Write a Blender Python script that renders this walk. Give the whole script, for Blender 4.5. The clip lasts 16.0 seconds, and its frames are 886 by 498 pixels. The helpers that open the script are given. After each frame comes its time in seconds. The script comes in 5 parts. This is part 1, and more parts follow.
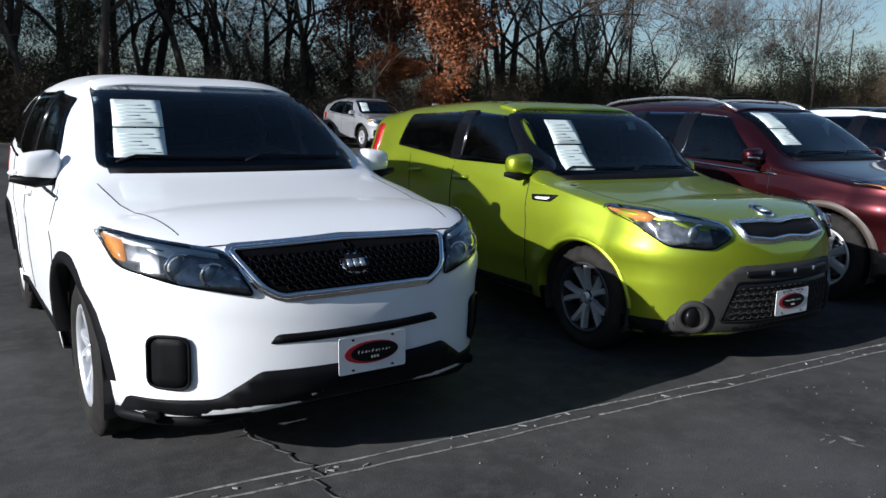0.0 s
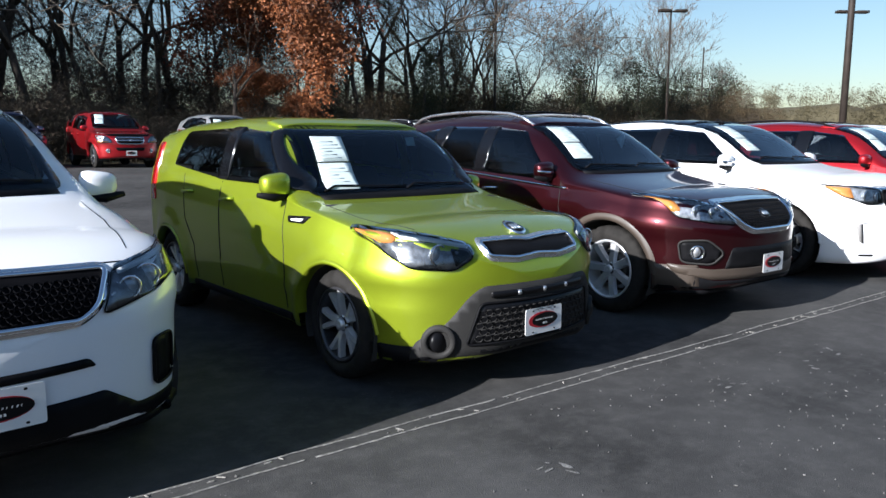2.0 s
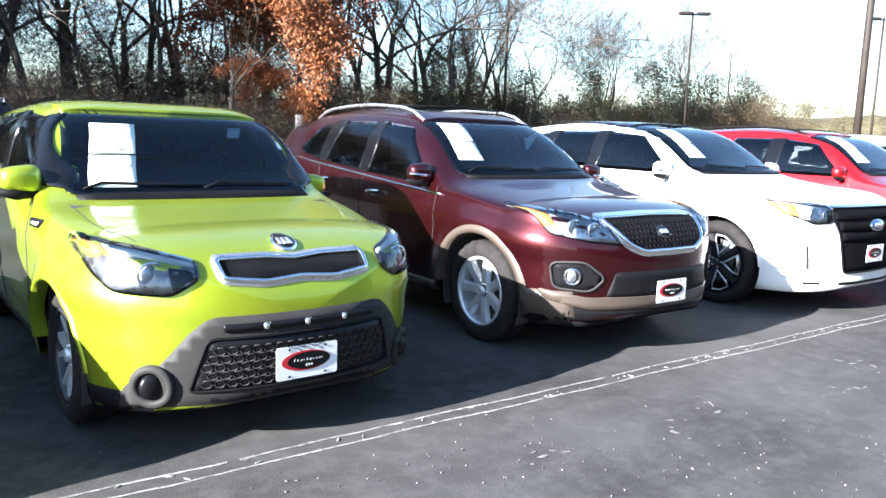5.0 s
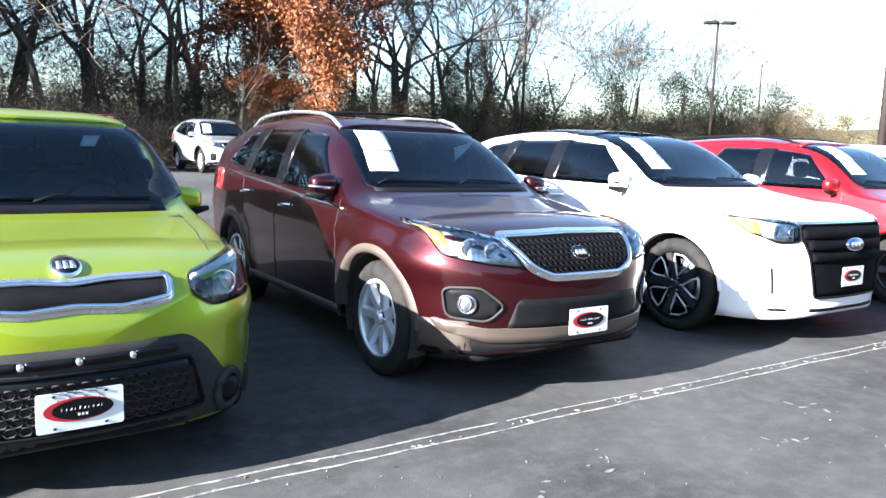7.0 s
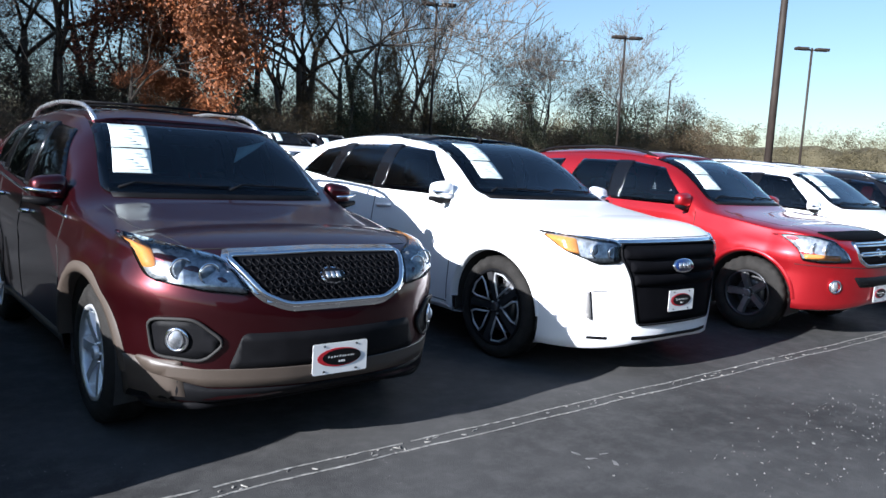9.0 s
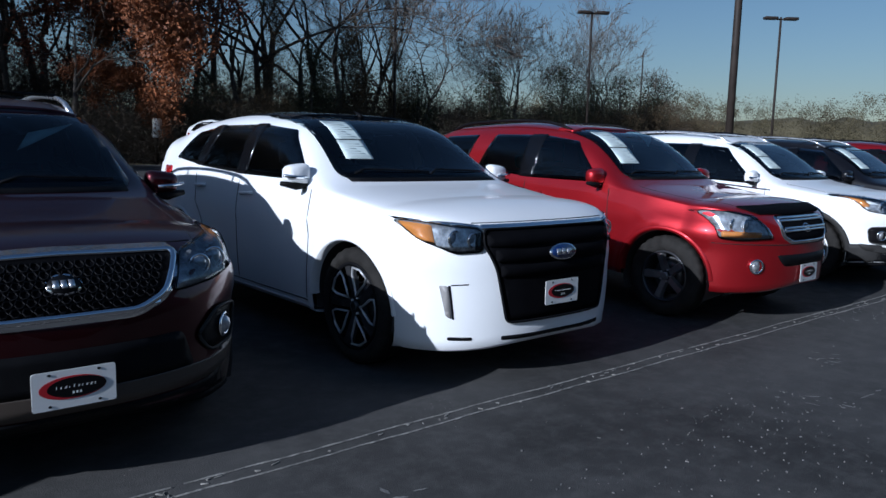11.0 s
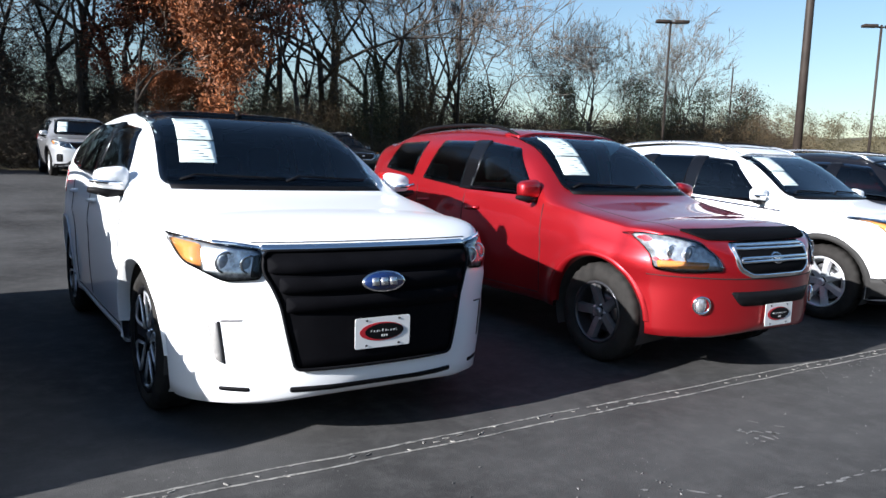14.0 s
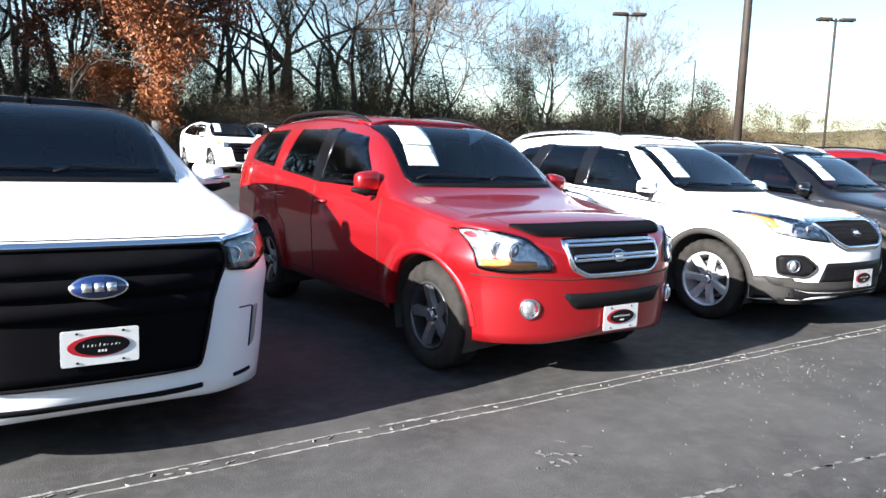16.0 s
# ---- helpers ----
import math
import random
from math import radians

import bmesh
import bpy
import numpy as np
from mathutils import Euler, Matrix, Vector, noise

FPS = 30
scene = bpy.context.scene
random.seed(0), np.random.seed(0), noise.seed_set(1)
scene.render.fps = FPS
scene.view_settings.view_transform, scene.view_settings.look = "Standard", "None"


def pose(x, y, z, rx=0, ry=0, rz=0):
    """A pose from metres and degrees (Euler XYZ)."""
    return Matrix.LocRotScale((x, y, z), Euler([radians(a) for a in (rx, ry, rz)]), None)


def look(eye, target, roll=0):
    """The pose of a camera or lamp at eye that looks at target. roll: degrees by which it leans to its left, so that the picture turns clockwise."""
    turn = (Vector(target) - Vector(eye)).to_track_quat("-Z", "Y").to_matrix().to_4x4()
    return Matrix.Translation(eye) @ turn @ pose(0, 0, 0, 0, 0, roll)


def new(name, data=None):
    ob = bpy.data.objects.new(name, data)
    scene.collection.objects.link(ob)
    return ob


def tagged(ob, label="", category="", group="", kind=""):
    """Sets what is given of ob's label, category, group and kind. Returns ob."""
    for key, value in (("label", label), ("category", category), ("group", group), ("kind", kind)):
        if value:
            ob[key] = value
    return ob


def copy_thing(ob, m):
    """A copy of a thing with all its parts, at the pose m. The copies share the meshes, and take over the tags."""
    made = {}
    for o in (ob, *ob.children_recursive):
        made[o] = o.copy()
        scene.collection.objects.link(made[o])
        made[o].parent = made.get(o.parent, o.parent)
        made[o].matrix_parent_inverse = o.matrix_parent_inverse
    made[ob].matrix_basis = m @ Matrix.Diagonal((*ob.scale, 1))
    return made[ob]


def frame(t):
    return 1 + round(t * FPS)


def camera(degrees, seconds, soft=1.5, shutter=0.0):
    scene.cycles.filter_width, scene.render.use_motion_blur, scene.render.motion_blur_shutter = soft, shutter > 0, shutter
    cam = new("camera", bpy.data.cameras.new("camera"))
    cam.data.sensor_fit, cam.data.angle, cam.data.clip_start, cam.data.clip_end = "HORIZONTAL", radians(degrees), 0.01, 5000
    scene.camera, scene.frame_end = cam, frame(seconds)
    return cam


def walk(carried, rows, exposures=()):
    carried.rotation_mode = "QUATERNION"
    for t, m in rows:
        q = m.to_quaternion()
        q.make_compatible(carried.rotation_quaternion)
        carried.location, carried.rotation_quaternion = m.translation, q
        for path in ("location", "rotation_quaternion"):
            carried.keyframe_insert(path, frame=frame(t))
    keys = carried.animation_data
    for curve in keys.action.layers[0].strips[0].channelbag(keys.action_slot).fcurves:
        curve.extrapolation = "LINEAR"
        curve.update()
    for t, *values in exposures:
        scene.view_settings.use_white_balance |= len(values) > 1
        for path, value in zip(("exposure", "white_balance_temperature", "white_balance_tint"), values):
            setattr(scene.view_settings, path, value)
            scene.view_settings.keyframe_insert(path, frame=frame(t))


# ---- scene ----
cam = camera(61.5, 16.0)
METRES, EYE, TILT, LEAN, TURN = 9.1, 1.40, -0.2, 0.35, -29.9
ROWS = [
    (0.0, 0.0, 0.0, 0.0, 0.21, -9.3, -1.28),
    (0.5, 0.0176, 0.008, 0.0015, -1.37, -8.41, -0.3),
    (1.0, 0.036, 0.0188, 0.0018, -5.07, -8.43, 0.02),
    (1.5, 0.0652, 0.0219, 0.0011, -6.11, -8.0, -0.67),
    (2.0, 0.0959, 0.0265, 0.0027, -8.43, -8.0, -0.58),
    (2.5, 0.1176, 0.0493, 0.0025, -8.26, -7.87, -1.55),
    (3.0, 0.141, 0.0555, 0.0019, -8.92, -6.81, 0.25),
    (3.5, 0.1758, 0.0616, 0.0027, -6.56, -7.96, -2.69),
    (6.0, 0.2983, 0.1415, 0.0028, -5.66, -7.65, -1.8),
    (6.5, 0.322, 0.1605, 0.0042, -6.96, -6.34, -2.38),
    (7.0, 0.3571, 0.1662, 0.0036, -3.4, -7.12, -2.16),
    (7.5, 0.3882, 0.1761, 0.0031, -6.76, -7.75, -1.84),
    (8.0, 0.4147, 0.1996, 0.0051, -10.02, -6.54, -3.06),
    (10.5, 0.5497, 0.2855, 0.0075, -7.08, -5.91, -4.26),
    (11.0, 0.5794, 0.2989, 0.0065, -10.29, -7.42, -1.64),
    (11.5, 0.6044, 0.3203, 0.0076, -13.1, -6.05, -3.73),
    (12.0, 0.6376, 0.3324, 0.0044, -9.74, -5.77, -2.38),
    (12.5, 0.6744, 0.3466, 0.0063, -8.01, -7.54, -1.37),
    (13.0, 0.7005, 0.3655, 0.0072, -9.72, -5.86, -3.63),
    (13.5, 0.7267, 0.3779, 0.0066, -5.19, -5.68, -1.68),
    (14.0, 0.76, 0.385, 0.006, -3.15, -6.6, -2.44),
    (14.5, 0.788, 0.3979, 0.0053, -7.39, -6.27, -2.69),
    (15.0, 0.8123, 0.4138, 0.0066, -8.78, -5.11, -3.98),
    (15.5, 0.8482, 0.423, 0.0066, -3.17, -5.31, -4.08),
    (16.0, 0.8777, 0.4334, 0.0066, -4.99, -6.94, -2.38),
]
walk(cam, [(t, pose(0, 0, EYE, TILT, LEAN, TURN) @ pose(METRES * x, METRES * y, METRES * z, 90 + pitch, roll, yaw)) for t, x, y, z, yaw, pitch, roll in ROWS],
     [(t, e, k, 11) for t, e, k in ((0.0, 0.6, 5900), (1.0, 0.9, 5900), (2.0, 1.25, 5900), (3.5, 2.1, 5900), (5.8, 3.0, 6000), (7.0, 2.95, 6000), (8.0, 2.8, 6100),
      (10.3, 0.0, 5150), (11.0, 0.05, 5200), (12.5, 0.45, 5500), (13.5, 1.1, 5800), (14.5, 1.75, 6100), (16.0, 2.3, 6300))])

# ---- world, sun ----
world = bpy.data.worlds.new("sky")
scene.world = world
world.use_nodes = True
wn = world.node_tree.nodes
sky = wn.new("ShaderNodeTexSky")
sky.sky_type = "NISHITA"
sky.sun_disc = False
sky.sun_elevation = radians(21.4)
sky.sun_rotation = radians(265.0)
sky.air_density, sky.dust_density, sky.ozone_density = 1.2, 0.6, 2.5
wn["Background"].inputs["Strength"].default_value = 0.054
world.node_tree.links.new(sky.outputs["Color"], wn["Background"].inputs["Color"])
sun_data = bpy.data.lights.new("sun", "SUN")
sun_data.energy, sun_data.angle, sun_data.color = 5.0, radians(0.5), (1.0, 0.95, 0.88)
sun = new("sun", sun_data)
sun.matrix_world = look((-40, -3.5, 15.8), (0, 0, 0))

# ---- materials ----


def material(name, base, rough=0.5, metal=0.0, coat=0.0, vary=0.1, scale=8.0, bump=0.0, fine=120.0, spread=0.0, tint=None, gloss=0.5):
    """A surface with broad stains, fine grain and relief, at sizes given per metre."""
    m = bpy.data.materials.new(name)
    m.use_nodes = True
    n, l = m.node_tree.nodes, m.node_tree.links
    b = n["Principled BSDF"]
    b.inputs["Metallic"].default_value = metal
    b.inputs["Specular IOR Level"].default_value = gloss
    b.inputs["Coat Weight"].default_value = coat
    b.inputs["Coat Roughness"].default_value = 0.03
    co = n.new("ShaderNodeTexCoord")
    big, small = n.new("ShaderNodeTexNoise"), n.new("ShaderNodeTexNoise")
    big.inputs["Scale"].default_value, small.inputs["Scale"].default_value = scale, fine
    big.inputs["Detail"].default_value = 5
    for t in (big, small):
        l.new(co.outputs["Object"], t.inputs["Vector"])
    add = n.new("ShaderNodeMath")
    add.operation = "MULTIPLY_ADD"
    add.inputs[1].default_value = 0.35
    l.new(small.outputs["Fac"], add.inputs[0])
    l.new(big.outputs["Fac"], add.inputs[2])
    ramp = n.new("ShaderNodeValToRGB")
    dark = tint or [c * (1 - vary) for c in base]
    ramp.color_ramp.elements[0].position, ramp.color_ramp.elements[1].position = 0.5, 0.85
    ramp.color_ramp.elements[0].color = (*dark, 1)
    ramp.color_ramp.elements[1].color = (*[min(1, c * (1 + vary)) for c in base], 1)
    l.new(add.outputs[0], ramp.inputs["Fac"])
    out = ramp.outputs["Color"]
    if spread:
        info, hsv = n.new("ShaderNodeNewGeometry"), n.new("ShaderNodeHueSaturation")
        mp = n.new("ShaderNodeMapRange")
        mp.inputs["To Min"].default_value, mp.inputs["To Max"].default_value = 1 - spread, 1 + spread
        l.new(info.outputs["Random Per Island"], mp.inputs["Value"])
        l.new(mp.outputs[0], hsv.inputs["Value"])
        l.new(out, hsv.inputs["Color"])
        out = hsv.outputs["Color"]
    l.new(out, b.inputs["Base Color"])
    rr = n.new("ShaderNodeMapRange")
    rr.inputs["To Min"].default_value, rr.inputs["To Max"].default_value = max(0.02, rough * 0.85), min(1, rough * 1.15)
    l.new(big.outputs["Fac"], rr.inputs["Value"])
    l.new(rr.outputs[0], b.inputs["Roughness"])
    if bump:
        bp = n.new("ShaderNodeBump")
        bp.inputs["Strength"].default_value, bp.inputs["Distance"].default_value = 1.0, bump
        l.new(small.outputs["Fac"], bp.inputs["Height"])
        l.new(bp.outputs["Normal"], b.inputs["Normal"])
    return m


def glass(name, tint, rough=0.0, gloss=1.5):
    """A thin tinted pane: what is behind it, dimmed, under a mirror sheen that grows at grazing angles."""
    m = bpy.data.materials.new(name)
    m.use_nodes = True
    n, l = m.node_tree.nodes, m.node_tree.links
    n.remove(n["Principled BSDF"])
    clear, shine, mix, fr = (n.new("ShaderNode" + k) for k in ("BsdfTransparent", "BsdfGlossy", "MixShader", "Fresnel"))
    clear.inputs["Color"].default_value = (*tint, 1)
    shine.inputs["Roughness"].default_value = rough
    shine.inputs["Color"].default_value = (0.9, 0.95, 1.0, 1)
    fr.inputs["IOR"].default_value = gloss
    l.new(fr.outputs[0], mix.inputs[0])
    l.new(clear.outputs[0], mix.inputs[1])
    l.new(shine.outputs[0], mix.inputs[2])
    l.new(mix.outputs[0], n["Material Output"].inputs["Surface"])
    return m


def asphalt():
    """Old sealed asphalt: broad worn patches, grit and small pale flecks of stone."""
    m = material("asphalt", (0.056, 0.055, 0.054), 0.75, vary=0.36, scale=0.8, bump=0.002, fine=140, gloss=0.06)
    n, l = m.node_tree.nodes, m.node_tree.links
    b = n["Principled BSDF"]
    old = b.inputs["Base Color"].links[0].from_socket
    co = n.new("ShaderNodeTexCoord")
    vor = n.new("ShaderNodeTexVoronoi")
    vor.inputs["Scale"].default_value = 34
    l.new(co.outputs["Object"], vor.inputs["Vector"])
    near = n.new("ShaderNodeMath")
    near.operation, near.inputs[1].default_value = "LESS_THAN", 0.1
    l.new(vor.outputs["Distance"], near.inputs[0])
    gate = n.new("ShaderNodeTexNoise")
    gate.inputs["Scale"].default_value = 1.7
    gate.inputs["Detail"].default_value = 8
    l.new(co.outputs["Object"], gate.inputs["Vector"])
    over = n.new("ShaderNodeMath")
    over.operation, over.inputs[1].default_value = "GREATER_THAN", 0.62
    l.new(gate.outputs["Fac"], over.inputs[0])
    both = n.new("ShaderNodeMath")
    both.operation = "MULTIPLY"
    l.new(near.outputs[0], both.inputs[0])
    l.new(over.outputs[0], both.inputs[1])
    mottle, worn = n.new("ShaderNodeTexNoise"), n.new("ShaderNodeMapRange")
    mottle.inputs["Scale"].default_value, mottle.inputs["Detail"].default_value, mottle.inputs["Roughness"].default_value = 6.0, 10, 0.75
    l.new(co.outputs["Object"], mottle.inputs["Vector"])
    worn.inputs["From Min"].default_value, worn.inputs["From Max"].default_value, worn.inputs["To Max"].default_value = 0.45, 0.72, 0.55
    l.new(mottle.outputs["Fac"], worn.inputs["Value"])
    pale = n.new("ShaderNodeMix")
    pale.data_type = "RGBA"
    l.new(worn.outputs[0], pale.inputs["Factor"])
    l.new(old, pale.inputs["A"])
    pale.inputs["B"].default_value = (0.115, 0.112, 0.108, 1)
    old = pale.outputs["Result"]
    mix = n.new("ShaderNodeMix")
    mix.data_type = "RGBA"
    l.new(both.outputs[0], mix.inputs["Factor"])
    l.new(old, mix.inputs["A"])
    mix.inputs["B"].default_value = (0.22, 0.21, 0.2, 1)
    l.new(mix.outputs["Result"], b.inputs["Base Color"])
    return m


ASPHALT = asphalt()
GRASS = material("dry_grass", (0.2, 0.16, 0.08), 0.9, vary=0.4, scale=1.2, bump=0.03, fine=40)
LINE_PAINT = material("worn_white_paint", (0.24, 0.23, 0.21), 0.8, vary=0.5, scale=25, fine=90, bump=0.002)
TAR = material("tar", (0.03, 0.03, 0.03), 0.6, vary=0.4, scale=12, bump=0.003)
WHITE = material("white_paint", (0.85, 0.855, 0.86), 0.38, coat=0.55, vary=0.02, scale=1.5)
GREEN = material("yellow_green_paint", (0.37, 0.455, 0.022), 0.4, metal=0.75, coat=1.0, vary=0.05, scale=1.5)
MAROON = material("maroon_paint", (0.042, 0.0035, 0.006), 0.33, metal=0.8, coat=0.75, vary=0.06, scale=1.5)
RED = material("red_paint", (0.36, 0.008, 0.013), 0.38, metal=0.65, coat=1.0, vary=0.05, scale=1.5)
BLACK = material("black_paint", (0.006, 0.006, 0.008), 0.3, coat=0.4, vary=0.1, scale=1.5, gloss=0.25)
SILVER = material("silver_paint", (0.5, 0.51, 0.53), 0.3, metal=0.6, coat=1.0, vary=0.04, scale=1.5)
NAVY = material("dark_blue_paint", (0.012, 0.016, 0.05), 0.3, coat=1.0, vary=0.1)
PLASTIC = material("black_plastic", (0.007, 0.007, 0.008), 0.5, vary=0.2, scale=10, bump=0.0006, fine=400, gloss=0.07)
GREY_PLASTIC = material("grey_plastic", (0.032, 0.031, 0.03), 0.55, vary=0.15, scale=6, bump=0.0006, fine=400, gloss=0.12)
TAN_PLASTIC = material("tan_plastic", (0.062, 0.048, 0.038), 0.45, vary=0.1, scale=5)
CHROME = material("chrome", (0.85, 0.86, 0.88), 0.08, metal=1.0, vary=0.02)
SATIN = material("satin_metal", (0.72, 0.73, 0.75), 0.28, metal=0.9, vary=0.05)
ALLOY = material("alloy", (0.7, 0.71, 0.73), 0.32, metal=0.6, vary=0.06, scale=10)
DARK_ALLOY = material("dark_alloy", (0.06, 0.06, 0.065), 0.3, metal=0.6, vary=0.1)
DARK_SPOKE = material("dull_alloy", (0.3, 0.3, 0.31), 0.35, metal=0.8, vary=0.15, scale=10)
RUBBER = material("rubber", (0.022, 0.0205, 0.019), 0.8, vary=0.25, scale=14, bump=0.002, fine=200, gloss=0.12)
SEAM = material("dark_gap", (0.006, 0.006, 0.006), 0.8, vary=0.1)
LINER = material("wheel_well", (0.04, 0.037, 0.034), 0.9, vary=0.3)
FRIT = material("black_glass_edge", (0.004, 0.004, 0.005), 0.08, vary=0.1)
CABIN = material("dark_cloth", (0.018, 0.018, 0.02), 0.85, vary=0.2, scale=20)
PAPER = material("pale_paper", (0.62, 0.71, 0.69), 0.6, vary=0.03)
INK = material("grey_print", (0.56, 0.62, 0.61), 0.6, vary=0.05)
AMBER = material("amber_lens", (0.62, 0.25, 0.06), 0.12, coat=1.0, vary=0.1)
RED_LENS = material("red_lens", (0.4, 0.01, 0.01), 0.12, coat=1.0, vary=0.1)
REFLECTOR = material("lamp_reflector", (0.5, 0.51, 0.53), 0.22, metal=0.6, vary=0.45, scale=24)
LAMP_GREY = material("smoked_reflector", (0.2, 0.205, 0.22), 0.22, metal=0.6, vary=0.5, scale=24)
LENS = material("lamp_dome", (0.4, 0.43, 0.47), 0.04, metal=0.5, coat=1.0, vary=0.2, scale=40)
PLATE_WHITE = material("plate_white", (0.8, 0.8, 0.78), 0.35, vary=0.03)
PLATE_RED = material("plate_red", (0.5, 0.02, 0.03), 0.35, vary=0.05)
PLATE_BLACK = material("plate_black", (0.006, 0.006, 0.007), 0.35, vary=0.1, gloss=0.2)
GRILLE = material("grille_black", (0.0035, 0.0035, 0.0045), 0.75, vary=0.2, gloss=0.04)
LIGHT_GREY = material("light_grey_plastic", (0.28, 0.27, 0.26), 0.5, vary=0.1)
TAN_BRUSH = material("tan_brush", (0.10, 0.068, 0.034), 0.9, vary=0.4, scale=0.5, spread=0.2)
EMBLEM_BLUE = material("emblem_blue", (0.008, 0.022, 0.09), 0.2, coat=1.0, vary=0.1)
WINDSHIELD = glass("windshield_glass", (0.6, 0.67, 0.68), 0.0, 1.5)
SIDE_GLASS = glass("tinted_glass", (0.3, 0.33, 0.35), 0.0, 1.6)
DARK_GLASS = glass("dark_tinted_glass", (0.07, 0.08, 0.09), 0.0, 1.6)
LAMP_GLASS = glass("clear_lamp_cover", (0.9, 0.92, 0.93))
BARK = material("grey_bark", (0.055, 0.044, 0.035), 0.9, vary=0.35, scale=5, bump=0.01, fine=40)
TWIG = material("twigs", (0.15, 0.12, 0.095), 0.9, vary=0.35, scale=0.8, spread=0.3)
BROWN_LEAF = material("rust_leaf", (0.19, 0.06, 0.016), 0.7, vary=0.4, scale=1.2, spread=0.3)
DARK_LEAF = material("dark_rust_leaf", (0.10, 0.03, 0.013), 0.7, vary=0.4, scale=1.2, spread=0.35)
TWIG_MASS = material("grey_twig_mass", (0.05, 0.042, 0.036), 0.9, vary=0.35, scale=0.6, spread=0.3)
BRUSH = material("brown_brush", (0.062, 0.046, 0.03), 0.9, vary=0.4, scale=0.7, spread=0.15)
CEDAR = material("cedar_leaf", (0.03, 0.034, 0.014), 0.8, vary=0.4, scale=1, spread=0.25)
GRIT = material("pale_grit", (0.115, 0.113, 0.109), 0.85, vary=0.4, scale=14, spread=0.6)
PALE_MARK = material("pale_mark", (0.16, 0.157, 0.15), 0.85, vary=0.4, scale=14, bump=0.003)
SIDING = material("brown_siding", (0.10, 0.085, 0.07), 0.85, vary=0.2, scale=0.6, bump=0.004)
FAR_LEAF = material("far_leaf", (0.075, 0.063, 0.032), 0.9, vary=0.35, scale=0.08, spread=0.2)
POLE = material("bronze_pole", (0.03, 0.023, 0.019), 0.6, metal=0.0, vary=0.25, scale=4, gloss=0.2)
FAR_WOODS = material("far_woods", (0.065, 0.055, 0.03), 0.95, vary=0.5, scale=0.12, fine=1.2)

# ---- tools ----
from mathutils.bvhtree import BVHTree


def part(name, bm, mat, parent=None, label="", smooth=True):
    """Links a bmesh as one mesh object under a thing or part."""
    me = bpy.data.meshes.new(name)
    if smooth:
        for f in bm.faces:
            f.smooth = True
    bm.to_mesh(me)
    bm.free()
    for m in (mat if isinstance(mat, (list, tuple)) else [mat]):
        me.materials.append(m)
    ob = new(name, me)
    if parent:
        ob.parent = parent
    if label:
        tagged(ob, label)
    return ob


def curve_at(keys, v):
    """A smooth curve through (position, value) keys."""
    if v <= keys[0][0]:
        return keys[0][1]
    if v >= keys[-1][0]:
        return keys[-1][1]
    for i in range(len(keys) - 1):
        a, b = keys[i], keys[i + 1]
        if v <= b[0]:
            h = b[0] - a[0]
            d = (b[1] - a[1]) / h
            pa = keys[i - 1] if i else None
            nb = keys[i + 2] if i + 2 < len(keys) else None
            da = (a[1] - pa[1]) / (a[0] - pa[0]) if pa else d
            db = (nb[1] - b[1]) / (nb[0] - b[0]) if nb else d
            ma = 0 if da * d <= 0 else 2 * da * d / (da + d)
            mb = 0 if db * d <= 0 else 2 * db * d / (db + d)
            t = (v - a[0]) / h
            return ((2 * t ** 3 - 3 * t * t + 1) * a[1] + (t ** 3 - 2 * t * t + t) * h * ma
                    + (3 * t * t - 2 * t ** 3) * b[1] + (t ** 3 - t * t) * h * mb)


def rounded(poly, r=0.03, steps=4):
    """A polygon with rounded corners."""
    out, n = [], len(poly)
    for i in range(n):
        p, a, b = Vector(poly[i]), Vector(poly[i - 1]), Vector(poly[(i + 1) % n])
        ra = min(r, (a - p).length * 0.45)
        rb = min(r, (b - p).length * 0.45)
        s, e = p + (a - p).normalized() * ra, p + (b - p).normalized() * rb
        for k in range(steps + 1):
            t = k / steps
            out.append(s * (1 - t) ** 2 + p * 2 * t * (1 - t) + e * t * t)
    return [(v.x, v.y) for v in out]


def inset(poly, d):
    """A polygon drawn in by d."""
    area = sum(poly[i - 1][0] * poly[i][1] - poly[i][0] * poly[i - 1][1] for i in range(len(poly)))
    sg = 1 if area > 0 else -1
    out, n = [], len(poly)
    for i in range(n):
        a, p, b = Vector(poly[i - 1]), Vector(poly[i]), Vector(poly[(i + 1) % n])
        u = ((p - a).normalized() + (b - p).normalized())
        if u.length < 1e-6:
            out.append(tuple(p))
            continue
        u.normalize()
        out.append((p.x - u.y * d * sg, p.y + u.x * d * sg))
    return out


def inside(poly, u, v):
    hit = False
    for i in range(len(poly)):
        (a, b), (c, d) = poly[i - 1], poly[i]
        if (b > v) != (d > v) and u < (c - a) * (v - b) / (d - b) + a:
            hit = not hit
    return hit


def ellipse(u, v, a, b, n=20):
    return [(u + a * math.cos(2 * math.pi * k / n), v + b * math.sin(2 * math.pi * k / n)) for k in range(n)]


def bar(u0, v0, u1, v1):
    return [(u0, v0), (u1, v0), (u1, v1), (u0, v1)]


